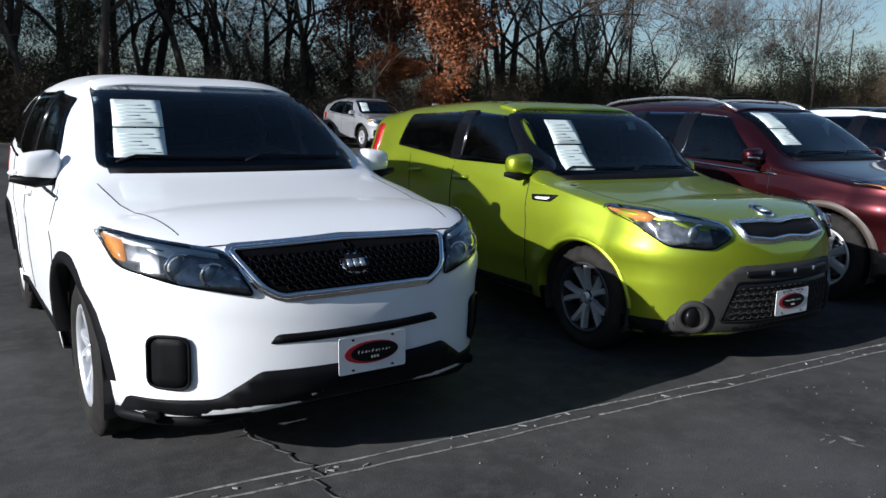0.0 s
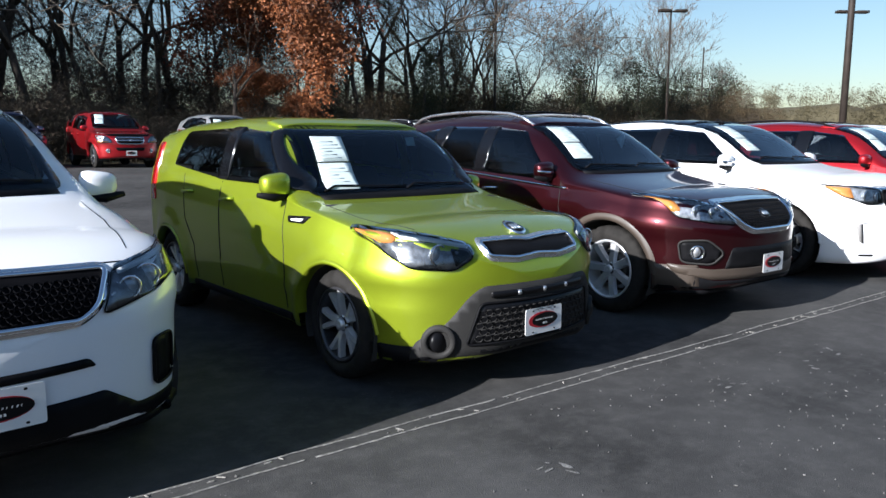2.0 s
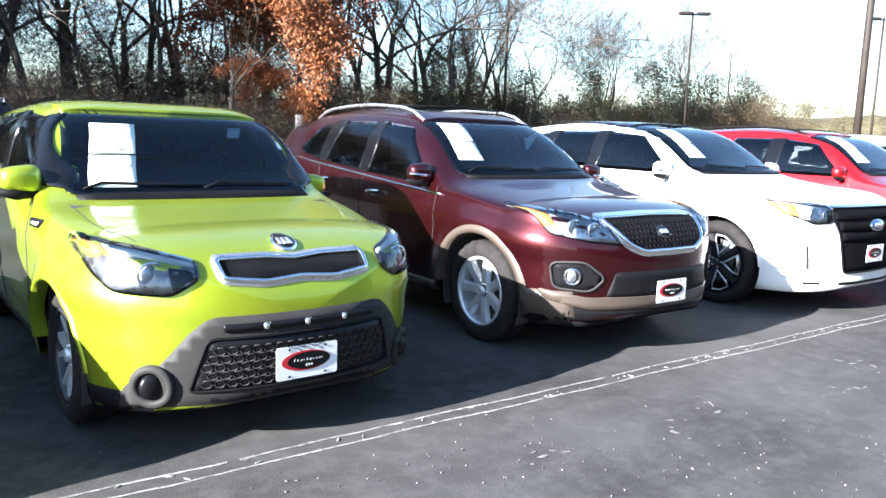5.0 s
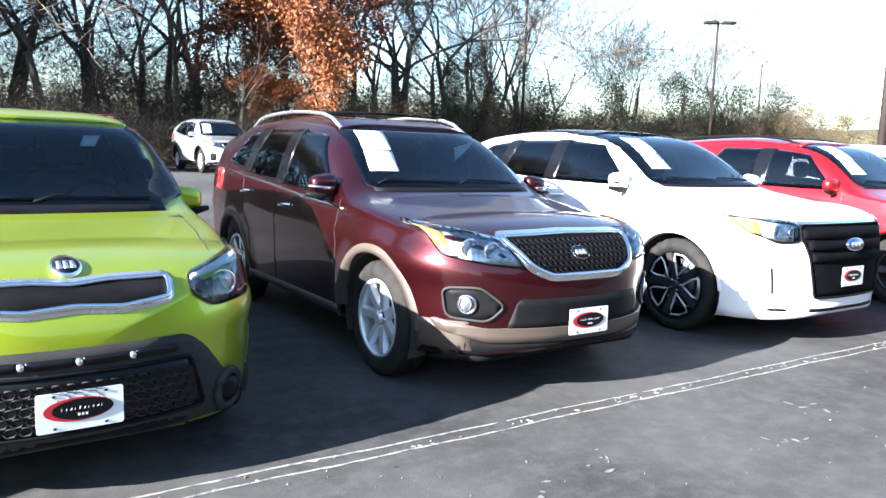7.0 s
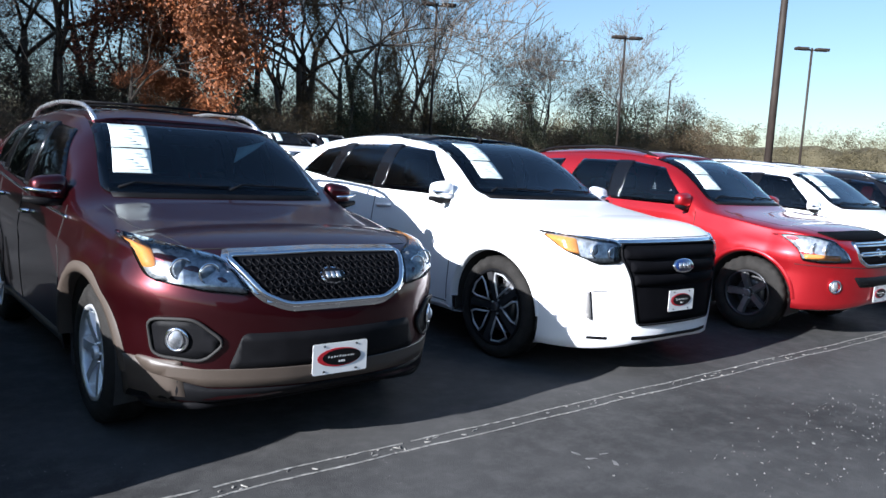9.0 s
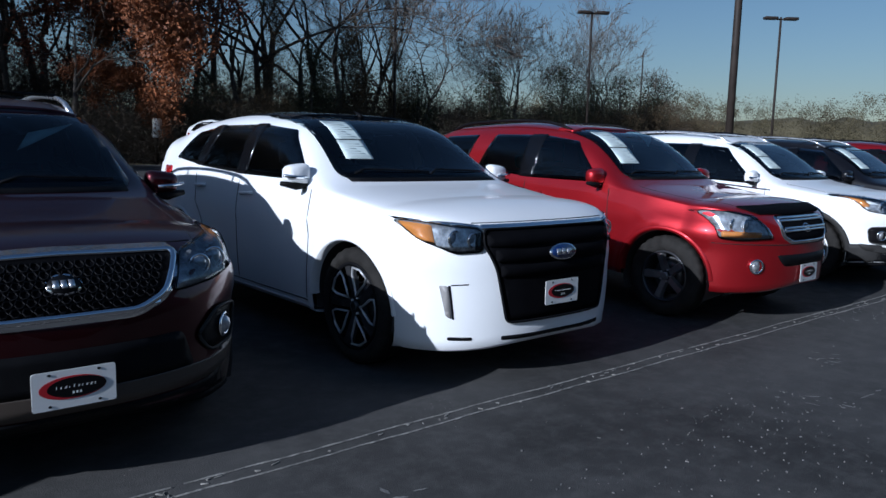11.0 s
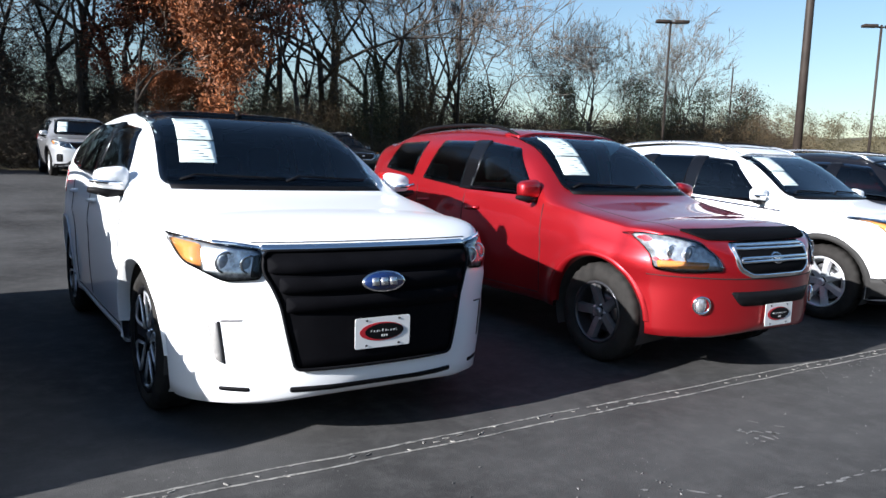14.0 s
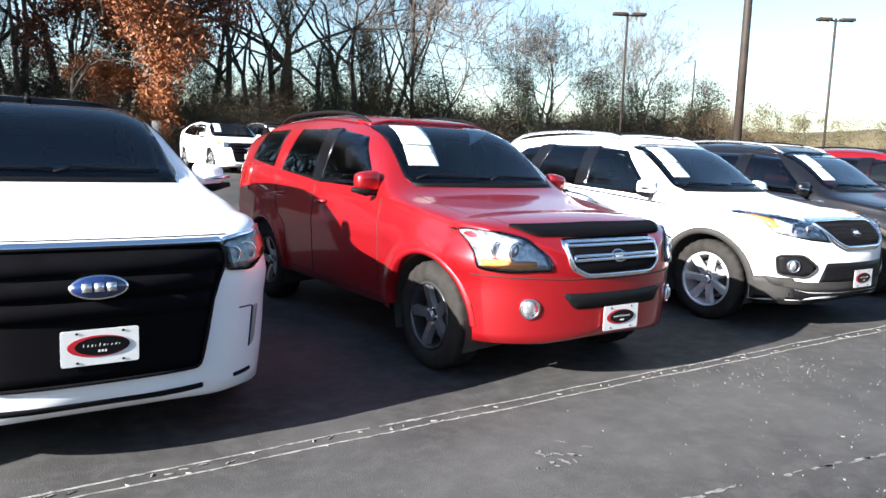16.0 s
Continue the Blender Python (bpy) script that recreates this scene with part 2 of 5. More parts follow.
class Skin:
    """A body's surface, onto which outlines are laid from the front, the sides or above."""

    def __init__(self, bm):
        self.tree = BVHTree.FromBMesh(bm)

    def at(self, view, u, v):
        if view == "front":
            o, d = Vector((u, -2, v)), Vector((0, 1, 0))
        elif view == "back":
            o, d = Vector((u, 9, v)), Vector((0, -1, 0))
        elif view == "top":
            o, d = Vector((u, v, 4)), Vector((0, 0, -1))
        elif view == "near":
            o, d = Vector((-3, u, v)), Vector((1, 0, 0))
        else:
            o, d = Vector((3, u, v)), Vector((-1, 0, 0))
        p, n, _, _ = self.tree.ray_cast(o, d)
        if p is None:
            p, n, _, _ = self.tree.find_nearest(o + d * 2.2)
        if n.dot(d) > 0:
            n = -n
        return p, n

    def patch(self, poly, view, off=0.004, thick=0.012, cell=0.05):
        """A plate with the outline poly that hugs the surface, off proud of it."""
        bm = bmesh.new()
        bm.faces.new([bm.verts.new((u, v, 0)) for u, v in poly])
        us, vs = [p[0] for p in poly], [p[1] for p in poly]
        for lo, hi, ax in ((min(us), max(us), 0), (min(vs), max(vs), 1)):
            n = int((hi - lo) / cell)
            for k in range(1, n + 1):
                co, no = [0, 0, 0], [0, 0, 0]
                co[ax], no[ax] = lo + (hi - lo) * k / (n + 1), 1
                bmesh.ops.bisect_plane(bm, geom=bm.verts[:] + bm.edges[:] + bm.faces[:], plane_co=co, plane_no=no, dist=1e-5)
        bmesh.ops.triangulate(bm, faces=[f for f in bm.faces if len(f.verts) > 4])
        normals = {}
        for v in bm.verts:
            p, n = self.at(view, v.co.x, v.co.y)
            normals[v] = n
            v.co = p + n * off
        edges = [e for e in bm.edges if e.is_boundary]
        r = bmesh.ops.extrude_edge_only(bm, edges=edges)
        for v in r["geom"]:
            if isinstance(v, bmesh.types.BMVert):
                src = min((e.other_vert(v) for e in v.link_edges if e.other_vert(v) in normals), key=lambda w: (w.co - v.co).length)
                v.co = v.co - normals[src] * thick
        bmesh.ops.recalc_face_normals(bm, faces=bm.faces[:])
        c = sum((f.normal * f.calc_area() for f in bm.faces), Vector())
        m = sum(normals.values(), Vector())
        if c.dot(m) < 0:
            bmesh.ops.reverse_faces(bm, faces=bm.faces[:])
        return bm

    def line(self, pts, view, off=0.0, step=0.05, closed=False):
        """Points along a drawn line, laid on the surface."""
        out = []
        pairs = list(zip(pts, pts[1:] + pts[:1])) if closed else list(zip(pts, pts[1:]))
        for (a, b), (c, d) in pairs:
            k = max(1, int(math.hypot(c - a, d - b) / step))
            for i in range(k):
                out.append((a + (c - a) * i / k, b + (d - b) * i / k))
        if not closed:
            out.append(pts[-1])
        res = []
        for u, v in out:
            p, n = self.at(view, u, v)
            res.append(p + n * off)
        return res


def tube(pts, r, sides=6, closed=False, flat=1.0, bm=None):
    """A rod along points; r a radius, or one for each point."""
    bm = bm or bmesh.new()
    n = len(pts)
    rings = []
    up = Vector((0.3, 0.1, 1)).normalized()
    for i, p in enumerate(pts):
        p = Vector(p)
        a = Vector(pts[i - 1] if (i or closed) else pts[0])
        b = Vector(pts[(i + 1) % n] if (i < n - 1 or closed) else pts[-1])
        d = (b - a).normalized() if (b - a).length > 1e-9 else Vector((0, 0, 1))
        s = d.cross(up)
        s = s.normalized() if s.length > 1e-3 else Vector((1, 0, 0))
        w = s.cross(d)
        rr = r[i] if isinstance(r, (list, tuple)) else r
        rings.append([bm.verts.new(p + (s * math.cos(2 * math.pi * k / sides) + w * flat * math.sin(2 * math.pi * k / sides)) * rr) for k in range(sides)])
    for i in range(n if closed else n - 1):
        a, b = rings[i], rings[(i + 1) % n]
        for k in range(sides):
            bm.faces.new((a[k], a[(k + 1) % sides], b[(k + 1) % sides], b[k]))
    if not closed:
        bm.faces.new(rings[0][::-1])
        bm.faces.new(rings[-1])
    return bm


def box(lo, hi, bevel=0.0, seg=2, bm=None):
    """A block with rounded edges."""
    b = bmesh.new()
    bmesh.ops.create_cube(b, size=1)
    for v in b.verts:
        v.co = Vector([lo[k] + (v.co[k] + 0.5) * (hi[k] - lo[k]) for k in range(3)])
    if bevel:
        bmesh.ops.bevel(b, geom=b.edges[:], offset=bevel, segments=seg, affect="EDGES", profile=0.5)
    if bm is None:
        return b
    add_to(bm, b)
    return bm


def add_to(bm, b, m=None):
    """Joins b, moved by m, into bm."""
    if m is not None:
        bmesh.ops.transform(b, matrix=m, verts=b.verts[:])
    me = bpy.data.meshes.new("joined")
    b.to_mesh(me)
    b.free()
    bm.from_mesh(me)
    bpy.data.meshes.remove(me)


def lathe(profile, n=40, bm=None):
    """A body turned round the x axis from (x, radius) pairs."""
    bm = bm or bmesh.new()
    rings = [[bm.verts.new((x, r * math.cos(2 * math.pi * k / n), r * math.sin(2 * math.pi * k / n))) for k in range(n)] for x, r in profile]
    for a, b in zip(rings, rings[1:]):
        for k in range(n):
            bm.faces.new((a[k], b[k], b[(k + 1) % n], a[(k + 1) % n]))
    return bm


# ---- cars ----
def body_mesh(c, cell):
    """The outer shell of a car: x across, y back from the nose, z up."""
    L, y0, y1 = c["length"], c["nose"], c["length"] - c["tail"]
    zc = c.get("middle", 0.6)
    wheels, R = (c["front_axle"], c["rear_axle"]), c["arch"]

    def section(y):
        T, B, w, g0 = curve_at(c["top"], y), curve_at(c["belt"], y), curve_at(c["plan"], y), curve_at(c["floor"], y)
        B = min(B, T - 0.02)
        h = T - B
        g = max(0.0, min(1.0, (h - 0.13) / 0.3))
        g = g * g * (3 - 2 * g)
        half = []
        for k in range(4):
            half.append((w * (0.3 * k), g0))
        half[-1] = (w * 0.86, g0)
        m = 14
        for k in range(m):
            t = k / (m - 1)
            z = g0 + 0.02 + (B - g0 - 0.02) * t
            x = w * (0.93 + 0.07 * math.sin(math.pi * min(1, t * 0.62 + 0.12)) ** 0.8)
            x -= 0.035 * max(0, t - 0.8) / 0.2 * (1 - 0.5 * g)
            zc2 = c.get("crease", 0.8)
            x += 0.010 * math.exp(-((z - zc2) / 0.035) ** 2)
            for wy in wheels:
                r = math.hypot(y - wy, z - c["wheel"])
                x += c.get("flare", 0.02) * math.exp(-((r - R - 0.03) / 0.07) ** 2)
            half.append((x, z))
        wb = half[-1][0] - 0.012 * g
        n = 2.3 + (c.get("square", 3.6) - 2.3) * g
        tum = c["tumble"] * g
        m = int(26 * 0.035 / cell)
        low = m // 2
        turn_in = math.asin(0.82 ** (n / 2))
        for k in range(1, m + 1):
            if k <= low:
                z = 0.82 * k / low
                x = (1 - z ** n) ** (1 / n)
            else:
                a = turn_in + (math.pi / 2 - turn_in) * (k - low) / (m - low)
                z, x = math.sin(a) ** (2 / n), max(0.0, math.cos(a)) ** (2 / n)
            half.append((wb * x * (1 - tum * z) if k < m else 0.0, B + h * z))
        return half

    bm = bmesh.new()
    ny = int((y1 - y0) / cell)
    rows = []

    def ring(half, shape):
        pts = [shape(x, z) for x, z in half]
        right = [bm.verts.new(p) for p in pts]
        left = [bm.verts.new((-p[0], p[1], p[2])) for p in pts[1:-1]]
        rows.append(right + left[::-1])

    first, last = section(y0), section(y1)
    back = c.get("setback", [(0, 0.03), (0.5, 0.0), (1.2, 0.05)])
    p, q, qt, qb = c.get("round", 2.6), c.get("round_tail", 4.0), c.get("roll_top", 0.9), c.get("roll_chin", 0.4)

    def cap(s, half, y, depth, e, sign, a, b):
        f = (1 - s ** e) ** (1 / e)

        def shape(x, z):
            zz = zc + (z - zc) * (s ** a if z > zc else s ** b)
            d = depth - (curve_at(back, zz) if sign < 0 else 0)
            return (x * s, y + sign * d * f, zz)
        ring(half, shape)

    steps = 26
    for k in range(steps):
        cap(max(0.02, math.sin(math.pi / 2 * (k + 0.35) / steps)), first, y0, y0, p, -1, qt, qb)
    for k in range(ny + 1):
        y = y0 + (y1 - y0) * k / ny
        ring(section(y), lambda x, z: (x, y, z))
    for k in range(10):
        cap(math.sin(math.pi / 2 * (1 - (k + 0.5) / 10)), last, y1, c["tail"], q, 1, c.get("tail_top", 0.4), 0.4)
    for a, b in zip(rows, rows[1:]):
        n = len(a)
        for k in range(n):
            bm.faces.new((a[k], a[(k + 1) % n], b[(k + 1) % n], b[k]))
    bm.faces.new(rows[0])
    bm.faces.new(rows[-1][::-1])
    bmesh.ops.recalc_face_normals(bm, faces=bm.faces[:])
    return bm


def cut_body(bm, c, panes, screen):
    """Opens the wheel arches and the windows in the shell."""
    R = c["arch"]
    gone = []
    for f in bm.faces:
        o = f.calc_center_median()
        if abs(o.x) > 0.45 and any(math.hypot(o.y - wy, o.z - c["wheel"]) < R for wy in (c["front_axle"], c["rear_axle"])):
            gone.append(f)
        elif abs(f.normal.x) > 0.3 and any(all(inside(w, v.co.y, v.co.z) for v in f.verts) for w in panes):
            gone.append(f)
        elif f.normal.y < -0.2 and o.z > 0.9 and all(inside(screen, v.co.x, v.co.z) for v in f.verts):
            gone.append(f)
    bmesh.ops.delete(bm, geom=gone, context="FACES")
    for v in bm.verts:
        if v.is_boundary:
            for wy in (c["front_axle"], c["rear_axle"]):
                d = Vector((v.co.y - wy, v.co.z - c["wheel"]))
                if abs(d.length - R) < 0.06 and abs(v.co.x) > 0.4 and v.co.z < c["wheel"] + R + 0.06:
                    d = d.normalized() * R
                    v.co.y, v.co.z = wy + d.x, c["wheel"] + d.y


def make_wheel(car, x, y, c, sign, steer=0.0):
    """hub > tyre, rim, each spoke."""
    R, r, w = c["wheel"], c["rim"], 0.225
    ob = part("wheel", lathe([(0.0, 0.03), (-0.03, 0.06), (-0.03, 0.14), (0.03, 0.15), (0.05, 0.15)], 24), DARK_ALLOY, car)
    tyre = lathe([(w / 2 - 0.02, r), (w / 2, r + 0.02), (w / 2 + 0.004, (r + R) / 2), (w / 2 - 0.02, R - 0.012), (w / 2 - 0.035, R - 0.002),
                  (0.02, R), (0.015, R - 0.008), (0.0, R - 0.008), (-0.015, R - 0.008), (-0.02, R), (-w / 2 + 0.035, R - 0.002), (-w / 2 + 0.02, R - 0.012),
                  (-w / 2 - 0.004, (r + R) / 2), (-w / 2, r + 0.02), (-w / 2 + 0.02, r)], 84)
    tyre.verts.ensure_lookup_table()
    for i, v in enumerate(tyre.verts):
        if math.hypot(v.co.y, v.co.z) > R - 0.015 and abs(v.co.x) > 0.018 and (i % 84 + (1 if v.co.x > 0 else 0)) % 3 == 0:
            v.co.y, v.co.z = v.co.y * (1 - 0.009 / R), v.co.z * (1 - 0.009 / R)
    part("tyre", tyre, RUBBER, ob)
    rim = lathe([(-w / 2 + 0.02, r + 0.004), (-w / 2 + 0.008, r + 0.002), (-w / 2 + 0.008, r - 0.014), (-w / 2 + 0.03, r - 0.02), (0.06, r - 0.045), (w / 2 - 0.01, r - 0.03)], 48)
    part("rim", rim, c.get("rim_mat", ALLOY), ob)
    part("brake_disc", lathe([(0.02, 0.05), (0.02, r * 0.72), (0.035, r * 0.72), (0.035, 0.05)], 32), SATIN, ob)
    n = c.get("spokes", 5)
    for k in range(5 if c.get("petals") else 0):
        a0 = 2 * math.pi * (k + 0.5) / 5
        loop = [(0.075, 0.0), (0.12, 0.2), (r * 0.72, 0.36), (r - 0.03, 0.33), (r - 0.024, 0.0), (r - 0.03, -0.33), (r * 0.72, -0.36), (0.12, -0.2)]
        pts = [(-w / 2 + 0.014 + 0.02 * (1 - q / r) ** 2, q * math.cos(a0 + a), q * math.sin(a0 + a)) for q, a in loop]
        part("spoke_edge", tube(pts, 0.0085, 6, True), ALLOY, ob, "bright machined spoke edge")
    twin = c.get("twin", True)
    face = -w / 2 + 0.02
    for k in range(n):
        for side in ((-1, 1) if twin else (0,)):
            a0 = 2 * math.pi * k / n
            bm = bmesh.new()
            rows = []
            for t in (0, 0.35, 0.7, 1.0):
                rad = 0.045 + (r - 0.055) * t
                ang = a0 + side * (0.10 + 0.17 * t) * (5 / n) ** 0.5
                wid = (0.024 + 0.006 * t) if twin else 0.05 - 0.012 * t + 0.02 * t * t
                dx = face + 0.022 * (1 - t) ** 2 + 0.008
                tang = Vector((0, -math.sin(ang), math.cos(ang)))
                o = Vector((dx, rad * math.cos(ang), rad * math.sin(ang)))
                rows.append([bm.verts.new(o + tang * wid * 0.5 + Vector((-0.004, 0, 0))), bm.verts.new(o - tang * wid * 0.5 + Vector((-0.004, 0, 0))),
                             bm.verts.new(o - tang * wid * 0.75 + Vector((0.03, 0, 0))), bm.verts.new(o + tang * wid * 0.75 + Vector((0.03, 0, 0)))])
            for p, q in zip(rows, rows[1:]):
                for j in range(4):
                    bm.faces.new((p[j], p[(j + 1) % 4], q[(j + 1) % 4], q[j]))
            bmesh.ops.recalc_face_normals(bm, faces=bm.faces[:])
            part("spoke", bm, c.get("spoke_mat", ALLOY), ob, smooth=False)
    part("centre_cap", lathe([(face + 0.0, 0.001), (face - 0.006, 0.02), (face - 0.004, 0.033), (face + 0.02, 0.036)], 20), c.get("spoke_mat", ALLOY), ob)
    for k in range(5):
        a = 2 * math.pi * (k + 0.5) / 5
        nut = lathe([(face + 0.012, 0.001), (face + 0.012, 0.008), (face + 0.03, 0.009)], 6)
        bmesh.ops.translate(nut, vec=(0, 0.052 * math.cos(a), 0.052 * math.sin(a)), verts=nut.verts[:])
        part("wheel_nut", nut, SATIN, ob)
    ob.matrix_basis = pose(x, y, R, 0, 0, (180 if sign > 0 else 0) + steer)
    return ob


def lamp_unit(skin, car, poly, view, c, side):
    """headlight > amber corner, projector domes, cover."""
    s = side
    flip = lambda pts: [(-u, v) for u, v in pts] if s > 0 else pts
    base = part("headlight", skin.patch(flip(rounded(poly, 0.03)), view, 0.003, 0.02, 0.05), c.get("lamp_base", REFLECTOR), car, "clear headlight with chrome reflectors")
    for u, v, r in c["domes"]:
        p, n = skin.at(view, -u if s > 0 else u, v)
        b = bmesh.new()
        bmesh.ops.create_uvsphere(b, u_segments=16, v_segments=10, radius=r)
        bmesh.ops.transform(b, matrix=Matrix.Translation(p + Vector((0, 0.35 * r, 0))) @ Matrix.Diagonal((1, 0.55, 1, 1)), verts=b.verts[:])
        part("projector_lens", b, LENS, base)
        ring = [p + Vector((r * 1.12 * math.cos(a), -0.004, r * 1.12 * math.sin(a))) for a in [2 * math.pi * k / 24 for k in range(24)]]
        part("lens_ring", tube(ring, 0.006, 6, True), CHROME, base)
    for amb in c.get("amber", ()):
        part("turn_signal", skin.patch(flip(rounded(amb, 0.015)), view, 0.007, 0.012, 0.05), AMBER, base, "amber turn signal")
    for brow in c.get("brow", ()):
        part("light_strip", skin.patch(flip(rounded(brow, 0.008)), view, 0.009, 0.012, 0.05), PLATE_WHITE, base, "white daytime light strip")
    for dk in c.get("lamp_dark", ()):
        part("lamp_bezel", skin.patch(flip(rounded(dk, 0.01)), view, 0.006, 0.012, 0.05), PLASTIC, base)
    part("lamp_cover", skin.patch(flip(inset(rounded(poly, 0.03), -0.004)), view, 0.016, 0.02, 0.05), LAMP_GLASS, base)
    edge = skin.line(flip(rounded(poly, 0.03)), view, 0.006, 0.05, True)
    part("lamp_seal", tube(edge, 0.0035, 6, True), PLASTIC, base)


def plate(skin, car, u, z, tilt=0.0):
    """front licence plate with its dark oval; its lettering stays plain bars."""
    ys = min(skin.at("front", u + d, z)[0].y for d in (-0.15, 0, 0.15)) - 0.012
    holder = part("plate_bracket", box((u - 0.12, ys, z - 0.06), (u + 0.12, ys + 0.05, z + 0.06), 0.004), PLASTIC, car)
    b = bmesh.new()
    out = rounded(bar(u - 0.1525, z - 0.076, u + 0.1525, z + 0.076), 0.012)

    def flat(poly, y, t):
        m = bmesh.new()
        f = m.faces.new([m.verts.new((p, y, q)) for p, q in poly])
        r = bmesh.ops.extrude_face_region(m, geom=[f])
        bmesh.ops.translate(m, vec=(0, t, 0), verts=[v for v in r["geom"] if isinstance(v, bmesh.types.BMVert)])
        bmesh.ops.recalc_face_normals(m, faces=m.faces[:])
        return m
    b.free()
    pl = part("license_plate", flat(out, ys - 0.004, 0.003), PLATE_WHITE, car, "white dealer plate with a red and black oval", False)
    part("red_oval", flat(ellipse(u - 0.006, z + 0.004, 0.122, 0.046, 28), ys - 0.0055, 0.001), PLATE_RED, pl, smooth=False)
    part("black_oval", flat(ellipse(u + 0.008, z + 0.004, 0.108, 0.040, 28), ys - 0.0065, 0.0008), PLATE_BLACK, pl, smooth=False)
    for k in range(10):
        w = 0.006 + 0.004 * ((k * 7) % 3)
        x = u - 0.068 + 0.0155 * k
        h = 0.009 if k in (0, 4) else 0.006
        part("letter_bar", flat([(x, z + 0.003), (x + w * 0.4, z + 0.003), (x + w * 0.7, z + 0.003 + h * 1.4), (x + w * 0.3, z + 0.003 + h * 1.4)], ys - 0.0072, 0.0005), PLATE_WHITE, pl, smooth=False)
    for k in range(3):
        x = u - 0.01 + 0.013 * k
        part("letter_bar", flat(bar(x, z - 0.022, x + 0.008, z - 0.012), ys - 0.0072, 0.0005), PLATE_WHITE, pl, smooth=False)
    for a in (-0.09, 0.09):
        for d in (-0.062, 0.062):
            part("bolt", flat(ellipse(u + a, z + d, 0.007, 0.005, 8), ys - 0.006, 0.002), SEAM, pl, smooth=False)
    holder.matrix_basis = pl.matrix_basis = Matrix.Translation((u, ys, z)) @ pose(0, 0, 0, tilt, 0, 0) @ Matrix.Translation((-u, -ys, -z))
    return pl


def emblem(skin, car, u, z, a, b, fill, lift=0.0):
    """An oval maker's badge, without its letters."""
    e = part("emblem", skin.patch(ellipse(u, z, a, b, 24), "front", 0.014 + lift, 0.012 + lift, 0.2), CHROME, car, "chrome oval maker's badge")
    part("badge_face", skin.patch(ellipse(u, z, a - 0.008, b - 0.007, 24), "front", 0.017 + lift, 0.004, 0.2), fill, e)
    for k in (-1, 0, 1):
        w = a * 0.16
        part("badge_mark", skin.patch(bar(u + k * a * 0.42 - w, z - b * 0.36, u + k * a * 0.42 + w, z + b * 0.36), "front", 0.0195 + lift, 0.003, 0.2), SATIN, e)


def sticker(skin, car, u0, v0, u1, v1, lean=0.0):
    """Price sheets behind the windshield: two pale sheets with grey print."""
    h = v1 - v0
    for k in (0, 1):
        a, b = v0 + h * 0.51 * k, v0 + h * (0.51 * k + 0.48)
        sh = lambda v: lean * (v - v0)
        s = part("price_sheet", skin.patch([(u0 + sh(a), a), (u1 + sh(a), a), (u1 + sh(b), b), (u0 + sh(b), b)], "front", 0.013, 0.002, 0.06), PAPER, car, "pale price sheet on the windshield")
        for r in range(6):
            z0 = a + (b - a) * (0.12 + 0.13 * r)
            ua, ub = u0 + sh(z0) + (u1 - u0) * 0.1, u0 + sh(z0) + (u1 - u0) * (0.9 - 0.12 * ((r * 5 + k) % 4))
            part("print_bar", skin.patch(bar(ua, z0, ub, z0 + (b - a) * 0.03), "front", 0.0145, 0.001, 0.06), INK, s)


def seats(car, c):
    """front seats, rear bench, dashboard and steering wheel."""
    w = curve_at(c["plan"], 2.2)
    ys, zs = c["seat_y"], c["belt_in"]
    for sx in (-0.37, 0.37):
        b = box((sx - 0.25, ys - 0.1, 0.45), (sx + 0.25, ys + 0.45, 0.68), 0.06)
        add_to(b, box((-0.24, -0.07, 0), (0.24, 0.07, 0.6), 0.06), pose(sx, ys + 0.45, 0.62, -14))
        add_to(b, box((-0.13, -0.05, 0), (0.13, 0.05, 0.2), 0.045), pose(sx, ys + 0.62, 1.25, -10))
        part("front_seat", b, CABIN, car)
    b = box((-0.64, ys + 1.0, 0.45), (0.64, ys + 1.45, 0.7), 0.06)
    add_to(b, box((-0.64, -0.07, 0), (0.64, 0.07, 0.58), 0.06), pose(0, ys + 1.48, 0.62, -18))
    for sx in (-0.38, 0.38):
        add_to(b, box((-0.12, -0.05, 0), (0.12, 0.05, 0.16), 0.04), pose(sx, ys + 1.66, 1.2, -12))
    part("rear_bench", b, CABIN, car)
    part("dashboard", box((-w * 0.86, ys - 0.85, 0.5), (w * 0.86, ys - 0.42, zs - 0.04), 0.06), CABIN, car)
    ring = [(0.38 + 0.18 * math.cos(a), ys - 0.33 + 0.08 * math.sin(a), zs - 0.04 + 0.16 * math.sin(a)) for a in [2 * math.pi * k / 24 for k in range(24)]]
    sw = tube(ring, 0.015, 6, True)
    tube([(0.24, ys - 0.34, zs - 0.04), (0.52, ys - 0.34, zs - 0.04)], 0.02, 6, bm=sw)
    part("steering_wheel", sw, PLASTIC, car)
    part("rear_view_mirror", box((-0.12, c["screen_top"][1] + 0.12, c["screen_top"][0] - 0.15), (0.12, c["screen_top"][1] + 0.15, c["screen_top"][0] - 0.08), 0.015), PLASTIC, car)
    floor = box((-w * 0.8, c["front_axle"] + 0.5, 0.34), (w * 0.8, c["rear_axle"] - 0.45, 0.4))
    part("cabin_floor", floor, CABIN, car)


